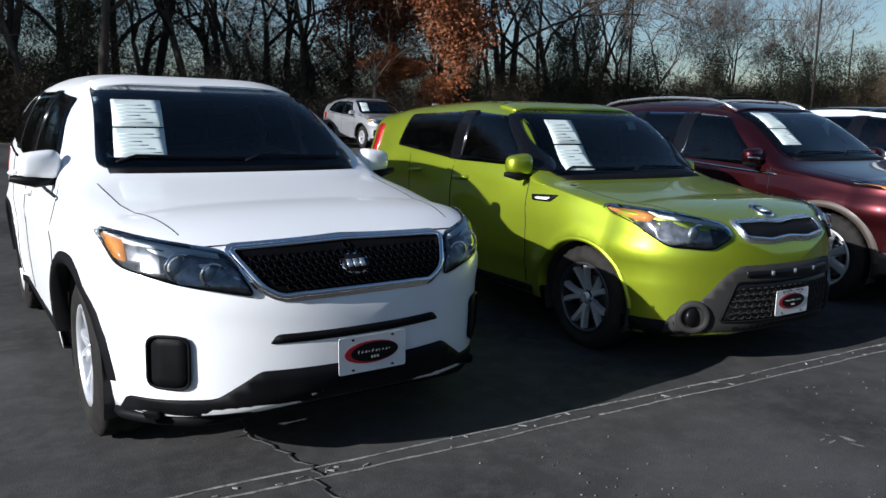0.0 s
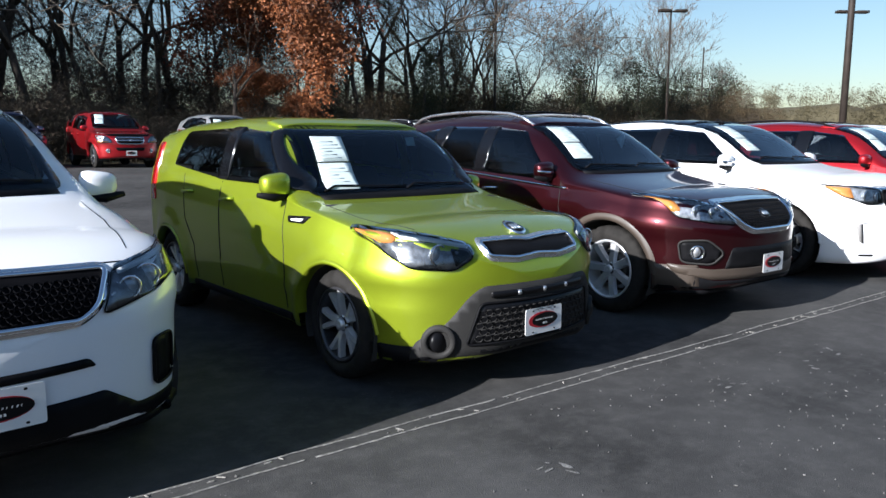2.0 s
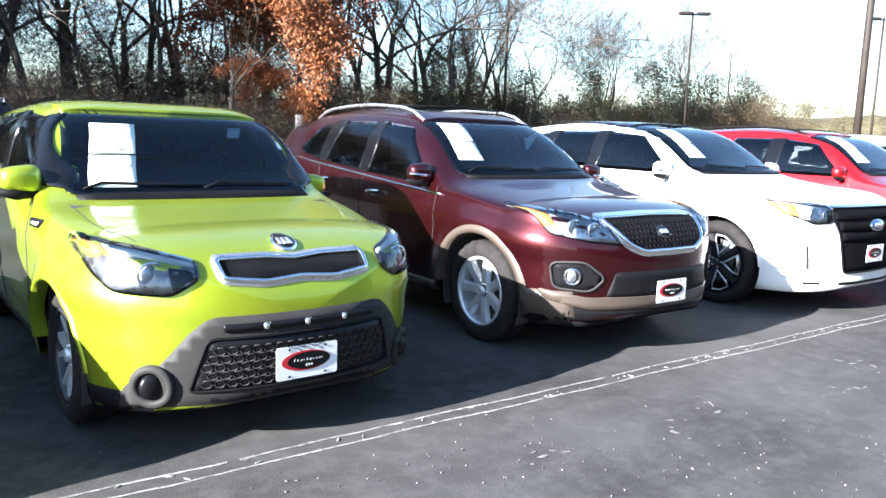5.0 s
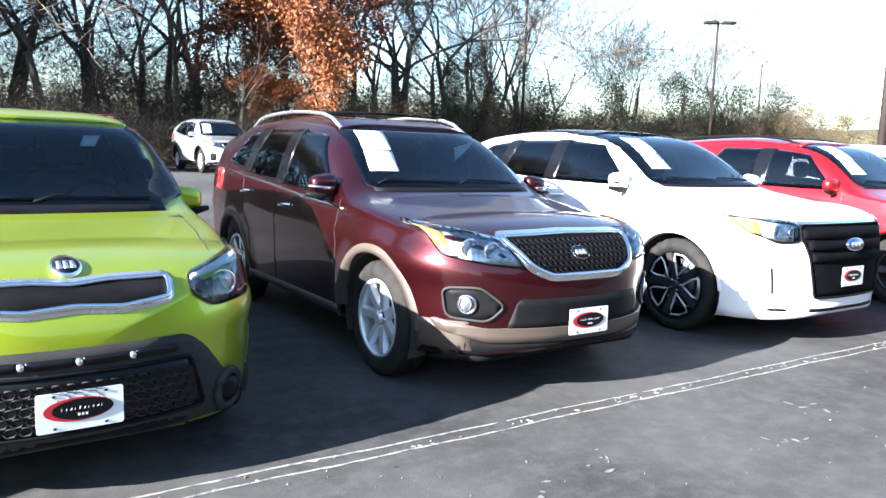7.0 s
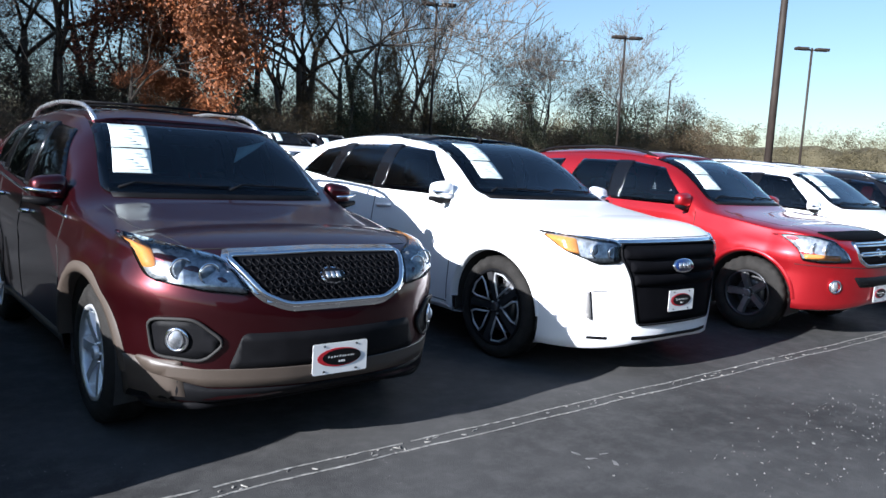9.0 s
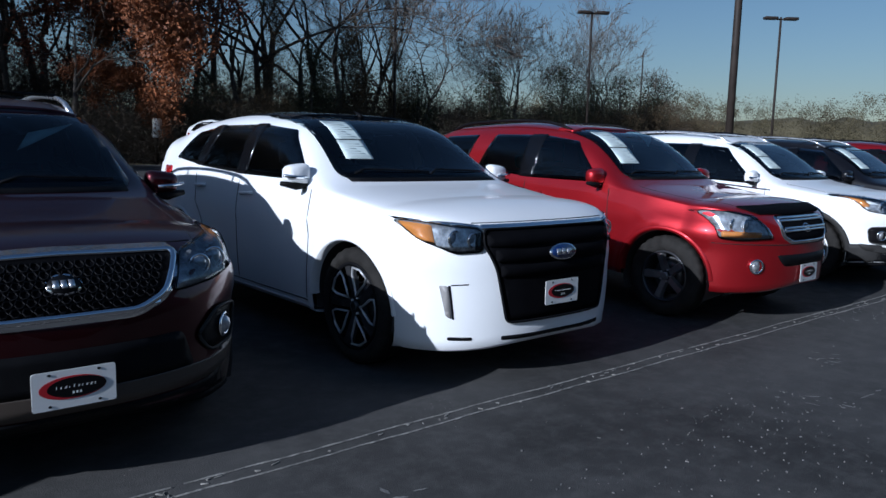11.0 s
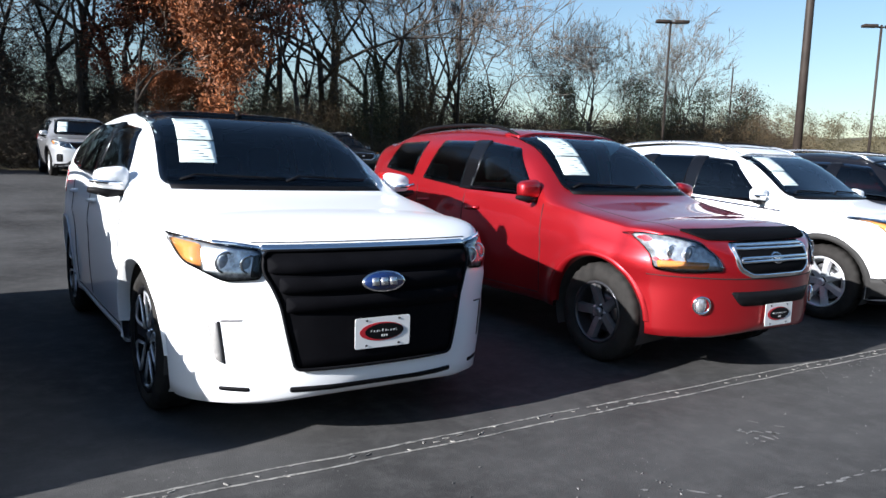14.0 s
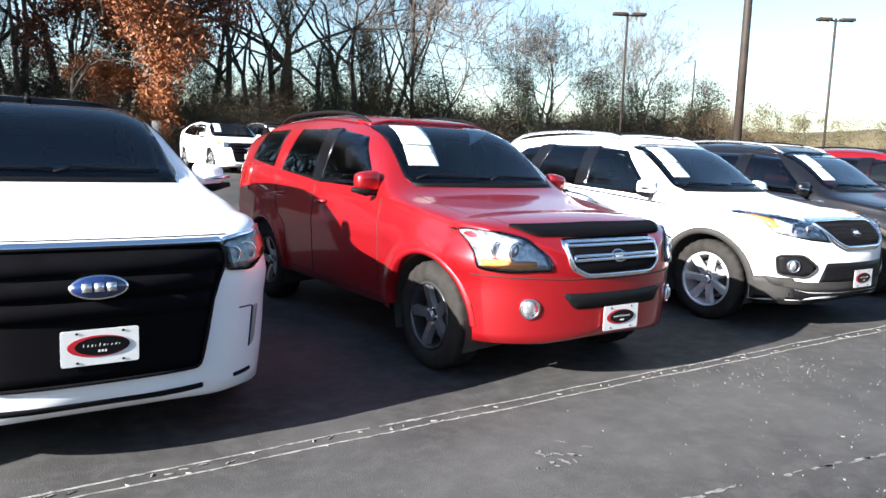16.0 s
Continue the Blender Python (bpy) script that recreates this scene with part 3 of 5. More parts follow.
def wing_mirror(car, c, sign):
    x0, y, z = c["mirror"]
    if sign > 0:
        dx, dy, dz = c.get("far_mirror", (0, 0, 0))
        x0, y, z = x0 + dx, y + dy, z + dz
    b = bmesh.new()
    bmesh.ops.create_uvsphere(b, u_segments=20, v_segments=14, radius=1)
    for v in b.verts:
        u, d, h = v.co
        u, h = math.copysign(abs(u) ** 0.55, u), math.copysign(abs(h) ** 0.55, h)
        d = math.copysign(abs(d) ** 0.8, d)
        v.co = ((x0 + 0.095 + u * 0.10) * sign, y + (d * 0.075 if d < 0 else d * 0.045), z + 0.015 + h * (0.074 - 0.012 * u))
    bmesh.ops.recalc_face_normals(b, faces=b.faces[:])
    m = part("wing_mirror", b, c.get("mirror_mat", c["paint"]), car)
    arm = tube([((x0 - 0.05) * sign, y + 0.03, z - 0.075), ((x0 + 0.03) * sign, y + 0.01, z - 0.06), ((x0 + 0.09) * sign, y, z - 0.03)], [0.03, 0.028, 0.03], 8)
    part("mirror_arm", arm, PLASTIC, m)
    under = tube([((x0 + 0.02) * sign, y - 0.035, z - 0.055), ((x0 + 0.12) * sign, y - 0.045, z - 0.062), ((x0 + 0.23) * sign, y - 0.03, z - 0.045)], [0.024, 0.03, 0.016], 8)
    part("mirror_base", under, PLASTIC, m)
    strip = c.get("mirror_strip")
    if strip:
        part("mirror_light", tube([((x0 + 0.05) * sign, y - 0.083, z - 0.005), ((x0 + 0.13) * sign, y - 0.088, z), ((x0 + 0.22) * sign, y - 0.055, z + 0.01)], 0.012, 6), strip, m)


def dense(poly, step=0.06):
    """The same outline with points no further apart than step."""
    out = []
    for (a, b), (c, d) in zip(poly, poly[1:] + poly[:1]):
        n = max(1, math.ceil(math.hypot(c - a, d - b) / step))
        out += [(a + (c - a) * k / n, b + (d - b) * k / n) for k in range(n)]
    return out


def build_car(name, c, cx, cy, label, category="car", turn=0.0, cell=0.035, simple=False):
    """A parked car with its parts, nose towards -y at (cx, cy)."""
    car = tagged(new(name), label, category, "parked cars")
    bm = body_mesh(c, cell)
    skin = Skin(bm)
    panes = [rounded(p, 0.028) for p in c["panes"]]
    screen = rounded(c["screen"], 0.06)
    cut_body(bm, c, [inset(p, 0.004) for p in panes], inset(screen, 0.004))
    part("body", bm, c["paint"], car)
    # glass
    for view, sg in (("near", -1), ("far", 1)):
        for k, p in enumerate(panes):
            gl = part("side_window", skin.patch(p, view, 0.006, 0.006, 0.05 if cell < 0.05 else 0.1), c["glass"][k], car, "dark tinted side window")
            fr = bmesh.new()
            p = dense(p)
            inn = inset(p, 0.042)
            n = len(p)
            quads = []
            for j in range(n):
                quads.append((p[j], p[(j + 1) % n], inn[(j + 1) % n], inn[j]))
            vs = {}
            for q in quads:
                f = []
                for uv in q:
                    if uv not in vs:
                        o, nn = skin.at(view, *uv)
                        vs[uv] = fr.verts.new(o + nn * 0.003)
                    f.append(vs[uv])
                if len(set(f)) == 4:
                    try:
                        fr.faces.new(f)
                    except ValueError:
                        pass
            part("window_seal", fr, FRIT, gl)
        for a, b, cover in zip(c["panes"], c["panes"][1:], c.get("pillars", (FRIT, FRIT))):
            if cover is None:
                continue
            post = [(a[3][0] - 0.045, a[3][1] - 0.002), (b[0][0] + 0.045, b[0][1] - 0.002), (b[1][0] + 0.045, b[1][1] + 0.003), ((a[2][0] + b[1][0]) / 2, max(a[2][1], b[1][1]) + 0.006), (a[2][0] - 0.045, a[2][1] + 0.003)]
            part("pillar_cover", skin.patch(post, view, 0.009, 0.012, 0.04), cover, car)
        if c.get("sill_trim"):
            part("window_trim", tube(skin.line(c["sill_trim"], view, 0.004), 0.011, 6), c.get("trim_mat", CHROME), car)
        if not simple:
            sill = [(y, z - 0.014) for p in c["panes"] for y, z in (p[0], p[3])]
            card = [(sill[0][0] - 0.06, 0.46), (sill[-1][0], 0.46)] + sill[::-1]
            part("door_lining", skin.patch(card, view, -0.04, 0.004, 0.12), CABIN, car)
        for s in c.get("seams", ()):
            part("door_gap", tube(skin.line(s, view, 0.0), 0.004, 5), SEAM, car)
        for hy, hz in c.get("handles", ()):
            pts = skin.line([(hy - 0.1, hz), (hy + 0.1, hz - 0.012)], view, 0.03)
            pts[0] = pts[0] + Vector((-sg * 0.03, 0, 0))
            pts[-1] = pts[-1] + Vector((-sg * 0.03, 0, 0))
            part("door_handle", tube(pts, 0.015, 8), c.get("handle_mat", c["paint"]), car)
        for poly, mat, nm in c.get("side_plates", ()):
            close = nm == "pillar_cover"
            part(nm, skin.patch(rounded(poly, 0.015), view, 0.014 if close else 0.007, 0.02 if close else 0.012, 0.02 if close else 0.06), mat, car)
        if c.get("lip"):
            mat, size = c["lip"]
            for wy in (c["front_axle"], c["rear_axle"]):
                b = bmesh.new()
                rows = []
                for k in range(41):
                    a = math.radians(2 + 176 * k / 40)
                    row = []
                    for rr, off in ((c["arch"] - 0.012, -0.05), (c["arch"] - 0.006, 0.012), (c["arch"] + size * 0.5, 0.015), (c["arch"] + size, 0.002)):
                        yy, zz = wy + rr * math.cos(a), c["wheel"] + rr * math.sin(a)
                        o, nn = skin.at(view, min(max(yy, 0.08), c["length"] - 0.08), max(zz, 0.24))
                        row.append(b.verts.new((o.x + sg * off, yy, zz)))
                    rows.append(row)
                for p, q in zip(rows, rows[1:]):
                    for j in range(3):
                        b.faces.new((p[j], p[j + 1], q[j + 1], q[j]))
                bmesh.ops.recalc_face_normals(b, faces=b.faces[:])
                part("arch_trim", b, mat, car)
        for wy in (c["front_axle"], c["rear_axle"]):
            half = curve_at(c["plan"], wy)
            well = lathe([(half - 0.38, c["arch"] - 0.03), (half - 0.03, c["arch"] + 0.005)], 32)
            bmesh.ops.delete(well, geom=[f for f in well.faces if f.calc_center_median().z < -0.12], context="FACES")
            bmesh.ops.transform(well, matrix=Matrix.Translation((0, wy, c["wheel"])) @ Matrix.Diagonal((sg, 1, 1, 1)), verts=well.verts[:])
            part("wheel_well", well, LINER, car)
            disc = lathe([(half - 0.38, 0.001), (half - 0.38, c["arch"] - 0.03)], 32)
            bmesh.ops.transform(disc, matrix=Matrix.Translation((0, wy, c["wheel"])) @ Matrix.Diagonal((sg, 1, 1, 1)), verts=disc.verts[:])
            bmesh.ops.delete(disc, geom=[v for v in disc.verts if v.co.z < 0.15], context="VERTS")
            part("wheel_well", disc, LINER, car)
            make_wheel(car, sg * (half - 0.135), wy, c, sg, c.get("steer", 0) if wy < 2 else 0)
        wing_mirror(car, c, sg)
        lamp_unit(skin, car, c["lamp"], "front", c, sg)
        if c.get("tail_lamp"):
            part("tail_light", skin.patch(rounded(c["tail_lamp"], 0.03), view, 0.006, 0.012, 0.08), RED_LENS, car, "red tail light")
    ws = part("windshield", skin.patch(screen, "front", 0.009, 0.006, 0.045 if cell < 0.05 else 0.09), WINDSHIELD, car, "tinted windshield")
    fr = bmesh.new()
    outer = dense(screen)
    inn = inset(outer, 0.05)
    ring = []
    for p, q in zip(outer, inn):
        o, nn = skin.at("front", *p)
        o2, n2 = skin.at("front", *q)
        ring.append((fr.verts.new(o + nn * 0.004), fr.verts.new(o2 + n2 * 0.004)))
    for a, b in zip(ring, ring[1:] + ring[:1]):
        fr.faces.new((a[0], b[0], b[1], a[1]))
    part("windshield_seal", fr, FRIT, ws)
    zt, wt = c["screen"][2][1], c["screen"][2][0] - 0.01
    for (ya, za), (yb, zb) in zip(c["top"], c["top"][1:]):
        if za <= zt < zb:
            y0 = ya + (yb - ya) * (zt - za) / (zb - za) - 0.01
    part("roof_header", skin.patch(rounded([(-wt, y0 + 0.03), (0, y0), (wt, y0 + 0.03), (wt, y0 + 0.24), (-wt, y0 + 0.24)], 0.03), "top", 0.015, 0.02, 0.03), c.get("header_mat", c["paint"]), car)
    cowl_z = min(v for _, v in screen)
    for u0, u1 in ((-0.62, 0.02), (0.02, 0.6)):
        pts = skin.line([(u0, cowl_z + 0.015), (u0 + 0.1, cowl_z + 0.045), (u1, cowl_z + 0.03)], "front", 0.022, 0.08)
        part("wiper", tube(pts, 0.008, 6), PLASTIC, car)
    part("cowl", skin.patch([(u * 0.98, v) for u, v in ((-c["screen_half"], cowl_z - 0.02), (c["screen_half"], cowl_z - 0.02), (c["screen_half"], cowl_z + 0.03), (-c["screen_half"], cowl_z + 0.03))], "front", 0.005, 0.01, 0.1), PLASTIC, car)
    # front
    for poly, mat, nm, off in c.get("front", ()):
        part(nm, skin.patch(poly, "front", off, off + 0.012, 0.05), mat, car)
    for pts, r, mat, nm in c.get("front_rods", ()):
        part(nm, tube(skin.line(pts, "front", 0.012, 0.05, True), r, 8, True), mat, car)
    for poly, mat, nm, cellsize in c.get("meshes", ()):
        b = bmesh.new()
        us, vs = [p[0] for p in poly], [p[1] for p in poly]
        u = min(us)
        row = 0
        v = min(vs) + cellsize / 2
        while v < max(vs):
            u = min(us) + (cellsize * 0.5 if row % 2 else 0)
            while u < max(us):
                hexa = [(u + cellsize * 0.52 * math.cos(a), v + cellsize * 0.40 * math.sin(a)) for a in [math.pi / 3 * k for k in range(6)]]
                if all(inside(poly, *h) for h in hexa):
                    pts = []
                    for h in hexa:
                        o, nn = skin.at("front", *h)
                        pts.append(o + nn * 0.012)
                    tube(pts, 0.0045, 4, True, bm=b)
                u += cellsize * 1.12
            v += cellsize * 0.8
            row += 1
        tagged(part(nm, b, mat, car), kind="stuff")
    for pts in c.get("front_seams", ()):
        part("panel_gap", tube(skin.line(pts, "front", 0.0), 0.004, 5), SEAM, car)
    for u, v, r, ring_r in c.get("fogs", ()):
        for sg in (-1, 1):
            p, nn = skin.at("front", u * sg, v)
            b = bmesh.new()
            bmesh.ops.create_uvsphere(b, u_segments=16, v_segments=10, radius=r)
            bmesh.ops.transform(b, matrix=Matrix.Translation(p + nn * 0.004) @ Matrix.Diagonal((1, 0.5, 1, 1)), verts=b.verts[:])
            fg = part("fog_light", b, c.get("fog_fill", REFLECTOR), car, "round fog light")
            axis = nn.to_track_quat("Y", "Z").to_matrix()
            pts = [p + nn * 0.012 + axis @ Vector((ring_r * math.cos(a), 0, ring_r * math.sin(a))) for a in [2 * math.pi * k / 24 for k in range(24)]]
            part("fog_ring", tube(pts, c.get("fog_rim", 0.009), 8, True), c.get("fog_mat", CHROME), fg)
    if "emblem" in c:
        emblem(skin, car, *c["emblem"])
    if "plate" in c:
        plate(skin, car, *c["plate"])
    if "sheet" in c:
        sticker(skin, car, *c["sheet"])
    # Flat pale shapes on the glass; the hatchback's is a sticker.
    for poly in c.get("tags", ()):
        part("windshield_sticker", skin.patch(poly, "front", 0.0045, 0.002, 0.06), PAPER, car, "small pale patch on the windshield")
    for pts in c.get("hood_seams", ()):
        for sg in (-1, 1):
            part("hood_gap", tube(skin.line([(u * sg, v) for u, v in pts], "top", -0.0015), 0.0035, 5), SEAM, car)
    if "rails" in c:
        x, ya, yb, lift, mat = c["rails"]
        for sg in (-1, 1):
            pts = []
            for k in range(13):
                y = ya + (yb - ya) * k / 12
                o, nn = skin.at("top", sg * x, y)
                e = min(k, 12 - k)
                pts.append(o + Vector((0, 0, lift if e > 1 else lift * (0.75 if e else 0.05))))
            part("roof_rail", tube(pts, 0.019, 8, flat=0.8), mat, car, "roof rail")
    for y in c.get("crossbars", ()):
        pts = [skin.at("top", u, y)[0] + Vector((0, 0, 0.075)) for u in (-c["rails"][0], 0, c["rails"][0])]
        pts[1].z = (pts[0].z + pts[2].z) / 2 + 0.012
        part("crossbar", tube(pts, 0.016, 8, flat=0.6), PLASTIC, car)
    for poly, mat, nm in c.get("roof_plates", ()):
        part(nm, skin.patch(rounded(poly, 0.06), "top", 0.004, 0.01, 0.1), mat, car)
    if "antenna" in c:
        o, nn = skin.at("top", *c["antenna"])
        part("antenna", tube([o, o + Vector((0, 0.03, 0.03)), o + Vector((0, 0.1, 0.055))], [0.025, 0.014, 0.004], 8), PLASTIC, car)
    zb = c["belt"][-1][1] + 0.08
    zt = c["top"][-1][1] - 0.09
    part("rear_window", skin.patch(rounded([(-0.58, zb), (0.58, zb), (0.5, zt), (-0.5, zt)], 0.06), "back", 0.006, 0.01, 0.1), FRIT, car, "dark rear window")
    part("rear_bumper", skin.patch(rounded(bar(-0.74, 0.42, 0.74, 0.6), 0.05), "back", 0.012, 0.02, 0.1), PLASTIC, car)
    if not simple:
        seats(car, c)
    else:
        part("dashboard", box((-0.7, c["seat_y"] - 0.8, 0.5), (0.7, c["seat_y"] - 0.4, c["belt_in"]), 0.05), CABIN, car)
        part("rear_bench", box((-0.66, c["seat_y"] + 0.9, 0.5), (0.66, c["seat_y"] + 1.1, 1.2), 0.05), CABIN, car)
    car.matrix_basis = pose(cx, cy, c.get("lift", 0.0), 0, 0, turn)
    return car

# ---- ground ----


def ground_z(y):
    """The lot is level along the walk and climbs gently behind the parked row."""
    t = max(0.0, min(1.0, (y - 9.0) / 14.0))
    return 0.58 * t * t * (3 - 2 * t)


def sheet(name, xs, ys, mat, lift=0.0, label="", category="ground"):
    bm = bmesh.new()
    grid = [[bm.verts.new((x, y, ground_z(y) + lift)) for x in xs] for y in ys]
    for a, b in zip(grid, grid[1:]):
        for k in range(len(xs) - 1):
            bm.faces.new((a[k], a[k + 1], b[k + 1], b[k]))
    return tagged(part(name, bm, mat), label, category, kind="structure")


sheet("ground", [-900, -200, -60, 0, 60, 200, 900], [-900, -200, -60, -10, 0, 9, 11, 13, 15, 17, 19, 21, 23, 27, 40, 100, 900], GRASS, -0.03, "dry winter grass and leaf litter round the lot")
sheet("pavement", [-45, -20, 0, 10, 20, 40, 80], [-40, -20, -5, 0, 4, 9, 10, 11, 12, 13, 14, 15, 16, 17, 18, 19, 20, 21, 22, 23, 24, 27.5], ASPHALT, 0.0, "dark worn asphalt of the car lot", "parking lot")


def seam_line():
    """The sealed joint in front of the row: two thin, broken pale lines with crumbs between them."""
    rng = random.Random(3)
    bm = bmesh.new()

    grit = bmesh.new()

    def scrap(x, y, l, w, a, bm=bm):
        pts = []
        n = 7
        for k in range(n):
            t = 2 * math.pi * k / n
            r = rng.uniform(0.7, 1.1)
            px, py = l * 0.5 * r * math.cos(t), w * 0.5 * r * math.sin(t)
            pts.append((x + px * math.cos(a) - py * math.sin(a), y + px * math.sin(a) + py * math.cos(a)))
        top = [bm.verts.new((p, q, 0.006)) for p, q in pts]
        low = [bm.verts.new((p, q, 0.001)) for p, q in pts]
        bm.faces.new(top)
        for k in range(n):
            bm.faces.new((low[k], low[(k + 1) % n], top[(k + 1) % n], top[k]))

    run = lambda x: 2.705 - 0.0125 * x
    for base in (-0.048, 0.048):
        last = None
        for k in range(600):
            x = -1.0 + 0.055 * k
            mid = run(x) + base + 0.005 * math.sin(x * 3.1) + 0.004 * math.sin(x * 7.7 + base * 50) + rng.uniform(-0.003, 0.003)
            w = rng.uniform(0.003, 0.0065)
            pair = [bm.verts.new((x, mid - w, 0.002)), bm.verts.new((x, mid - w * 0.6, 0.006)), bm.verts.new((x, mid + w * 0.6, 0.006)), bm.verts.new((x, mid + w, 0.002))]
            if last and rng.random() < 0.985:
                for j in range(3):
                    bm.faces.new((last[j], pair[j], pair[j + 1], last[j + 1]))
            last = pair
    for k in range(260):
        x = rng.uniform(-1, 30)
        scrap(x, run(x) + rng.uniform(-0.05, 0.05), rng.uniform(0.01, 0.05), rng.uniform(0.004, 0.012), rng.uniform(-1.2, 1.2))
    drifts = [(rng.uniform(0.5, 20), rng.uniform(-0.6, 2.3), rng.uniform(0.3, 0.9)) for k in range(26)]
    for k in range(2400):
        u, v, far = drifts[rng.randrange(len(drifts))] if k % 3 else (rng.uniform(0, 20), 0.8, 1.2)
        px, py = u + rng.gauss(0, far), v + rng.gauss(0, far * 0.5)
        if py < 2.6:
            scrap(px, py, rng.uniform(0.004, 0.012) * (1 + (rng.random() < 0.05)), rng.uniform(0.003, 0.008), rng.uniform(0, 3), grit)
    tagged(part("loose_grit", grit, GRIT, smooth=False), "fine pale grit scattered on dark asphalt", "grit", kind="stuff")
    return tagged(part("joint_line", bm, LINE_PAINT, smooth=False), "broken pale double joint line with loose crumbs on the asphalt", "road marking", kind="stuff")


seam_line()


def crack(points, w, name="crack"):
    pts = []
    rng = random.Random(len(points))
    for (a, b), (c, d) in zip(points, points[1:]):
        for k in range(8):
            t = k / 8
            pts.append((a + (c - a) * t + rng.uniform(-0.02, 0.02), b + (d - b) * t + rng.uniform(-0.02, 0.02), 0.003))
    bm = tube(pts, w, 5, flat=0.35)
    return tagged(part(name, bm, TAR), "dark tar-filled crack in the asphalt", "crack", kind="structure")




def stains():
    """Pale worn blotches, a faded streak and painted glare patches on the asphalt."""
    g = random.Random(8)
    bm = bmesh.new()

    def blot(x, y, l, w, a):
        n = 14
        ring = []
        for k in range(n):
            t = 2 * math.pi * k / n
            r = g.uniform(0.55, 1.15)
            px, py = l * 0.5 * r * math.cos(t), w * 0.5 * r * math.sin(t)
            ring.append(bm.verts.new((x + px * math.cos(a) - py * math.sin(a), y + px * math.sin(a) + py * math.cos(a), 0.004)))
        bm.faces.new(ring)

    streak = [(10.6, 1.38), (11.1, 1.32), (11.6, 1.24), (12.3, 1.15), (12.8, 1.05), (14.2, 0.85)]
    for (a, b), (c, d) in zip(streak, streak[1:]):
        for k in range(9):
            if g.random() < 0.75:
                t = (k + g.random()) / 9
                blot(a + (c - a) * t, b + (d - b) * t + g.uniform(-0.015, 0.015), g.uniform(0.04, 0.13), g.uniform(0.012, 0.035), -0.16)
    # Chips and worn spots, with patches of sun glare painted as pale blots.
    for x, y in ((11.36, 1.9), (11.39, 1.95), (11.3, 1.84), (14.15, 2.34), (7.1, 1.75), (7.7, 2.0), (10.4, 1.4), (10.3, 1.5), (4.9, 2.0), (5.6, 1.9), (6.1, 2.0), (3.2, 1.9)):
        for k in range(5):
            blot(x + g.gauss(0, 0.07), y + g.gauss(0, 0.06), g.uniform(0.02, 0.09), g.uniform(0.01, 0.03), g.uniform(0, 3))
    return tagged(part("asphalt_stain", bm, PALE_MARK, smooth=False), "pale worn streak, chips and painted glare on dark asphalt", "stain", kind="stuff")


stains()
crack([(1.0, 2.66), (0.93, 2.9), (0.82, 3.2), (0.86, 3.5)], 0.012)
crack([(0.95, 2.66), (1.0, 2.3), (0.9, 1.8)], 0.012)

# ---- unseen plain block closing the lot behind the walk, added to darken reflections ----


def unseen_block():
    # Added out of view: dims skylight and reflections on the car fronts.
    b = box((-6, -24, -0.1), (48, -16, 5.6), 0.05)
    return tagged(part("wall_south", b, SIDING, smooth=False), "plain brown wall added out of view behind the lot", "building", kind="structure")


unseen_block()

# ---- cars: shapes ----
SORENTO = dict(
    length=4.68, nose=0.75, tail=0.32, front_axle=0.95, rear_axle=3.65, wheel=0.365, rim=0.245, arch=0.425, flare=0.025,
    top=[(0.75, 1.04), (1.2, 1.11), (1.32, 1.14), (2.05, 1.575), (2.45, 1.665), (3.1, 1.70), (3.9, 1.66), (4.36, 1.58)],
    belt=[(0.75, 0.955), (1.3, 1.03), (2.4, 1.08), (3.6, 1.17), (4.36, 1.2)],
    plan=[(0.75, 0.905), (1.2, 0.935), (2.5, 0.942), (3.8, 0.93), (4.36, 0.88)],
    floor=[(0.75, 0.24), (1.5, 0.27), (3.5, 0.27), (4.36, 0.3)],
    tumble=0.17, square=4.6, crease=0.86, middle=0.62, round=2.3, roll_top=0.95, roll_chin=0.25,
    panes=[[(1.62, 1.075), (2.12, 1.51), (2.52, 1.555), (2.56, 1.125)], [(2.64, 1.13), (2.60, 1.555), (3.2, 1.565), (3.36, 1.19)], [(3.46, 1.2), (3.34, 1.55), (3.62, 1.52), (3.98, 1.27)]],
    glass=[SIDE_GLASS, DARK_GLASS, DARK_GLASS],
    screen=[(-0.715, 1.155), (0.715, 1.155), (0.605, 1.59), (-0.605, 1.59)], screen_half=0.68, screen_top=(1.60, 2.1),
    seams=[[(1.5, 1.08), (1.46, 0.8), (1.5, 0.36)], [(2.58, 1.12), (2.6, 0.36)], [(3.42, 1.16), (3.36, 0.86), (3.2, 0.7), (3.15, 0.36)], [(1.5, 0.34), (3.15, 0.34)]],
    handles=[(2.38, 0.975), (3.3, 1.03)], sill_trim=[(1.42, 1.015), (2.4, 1.085), (3.4, 1.16), (4.0, 1.21)],
    mirror=(0.85, 1.66, 1.15), seat_y=2.15, belt_in=1.08, tail_lamp=[(4.1, 1.0), (4.1, 1.2), (4.34, 1.2), (4.34, 1.0)],
    hood_seams=[[(0.74, 1.3), (0.72, 0.9), (0.62, 0.35)]], antenna=(0, 3.9),
)
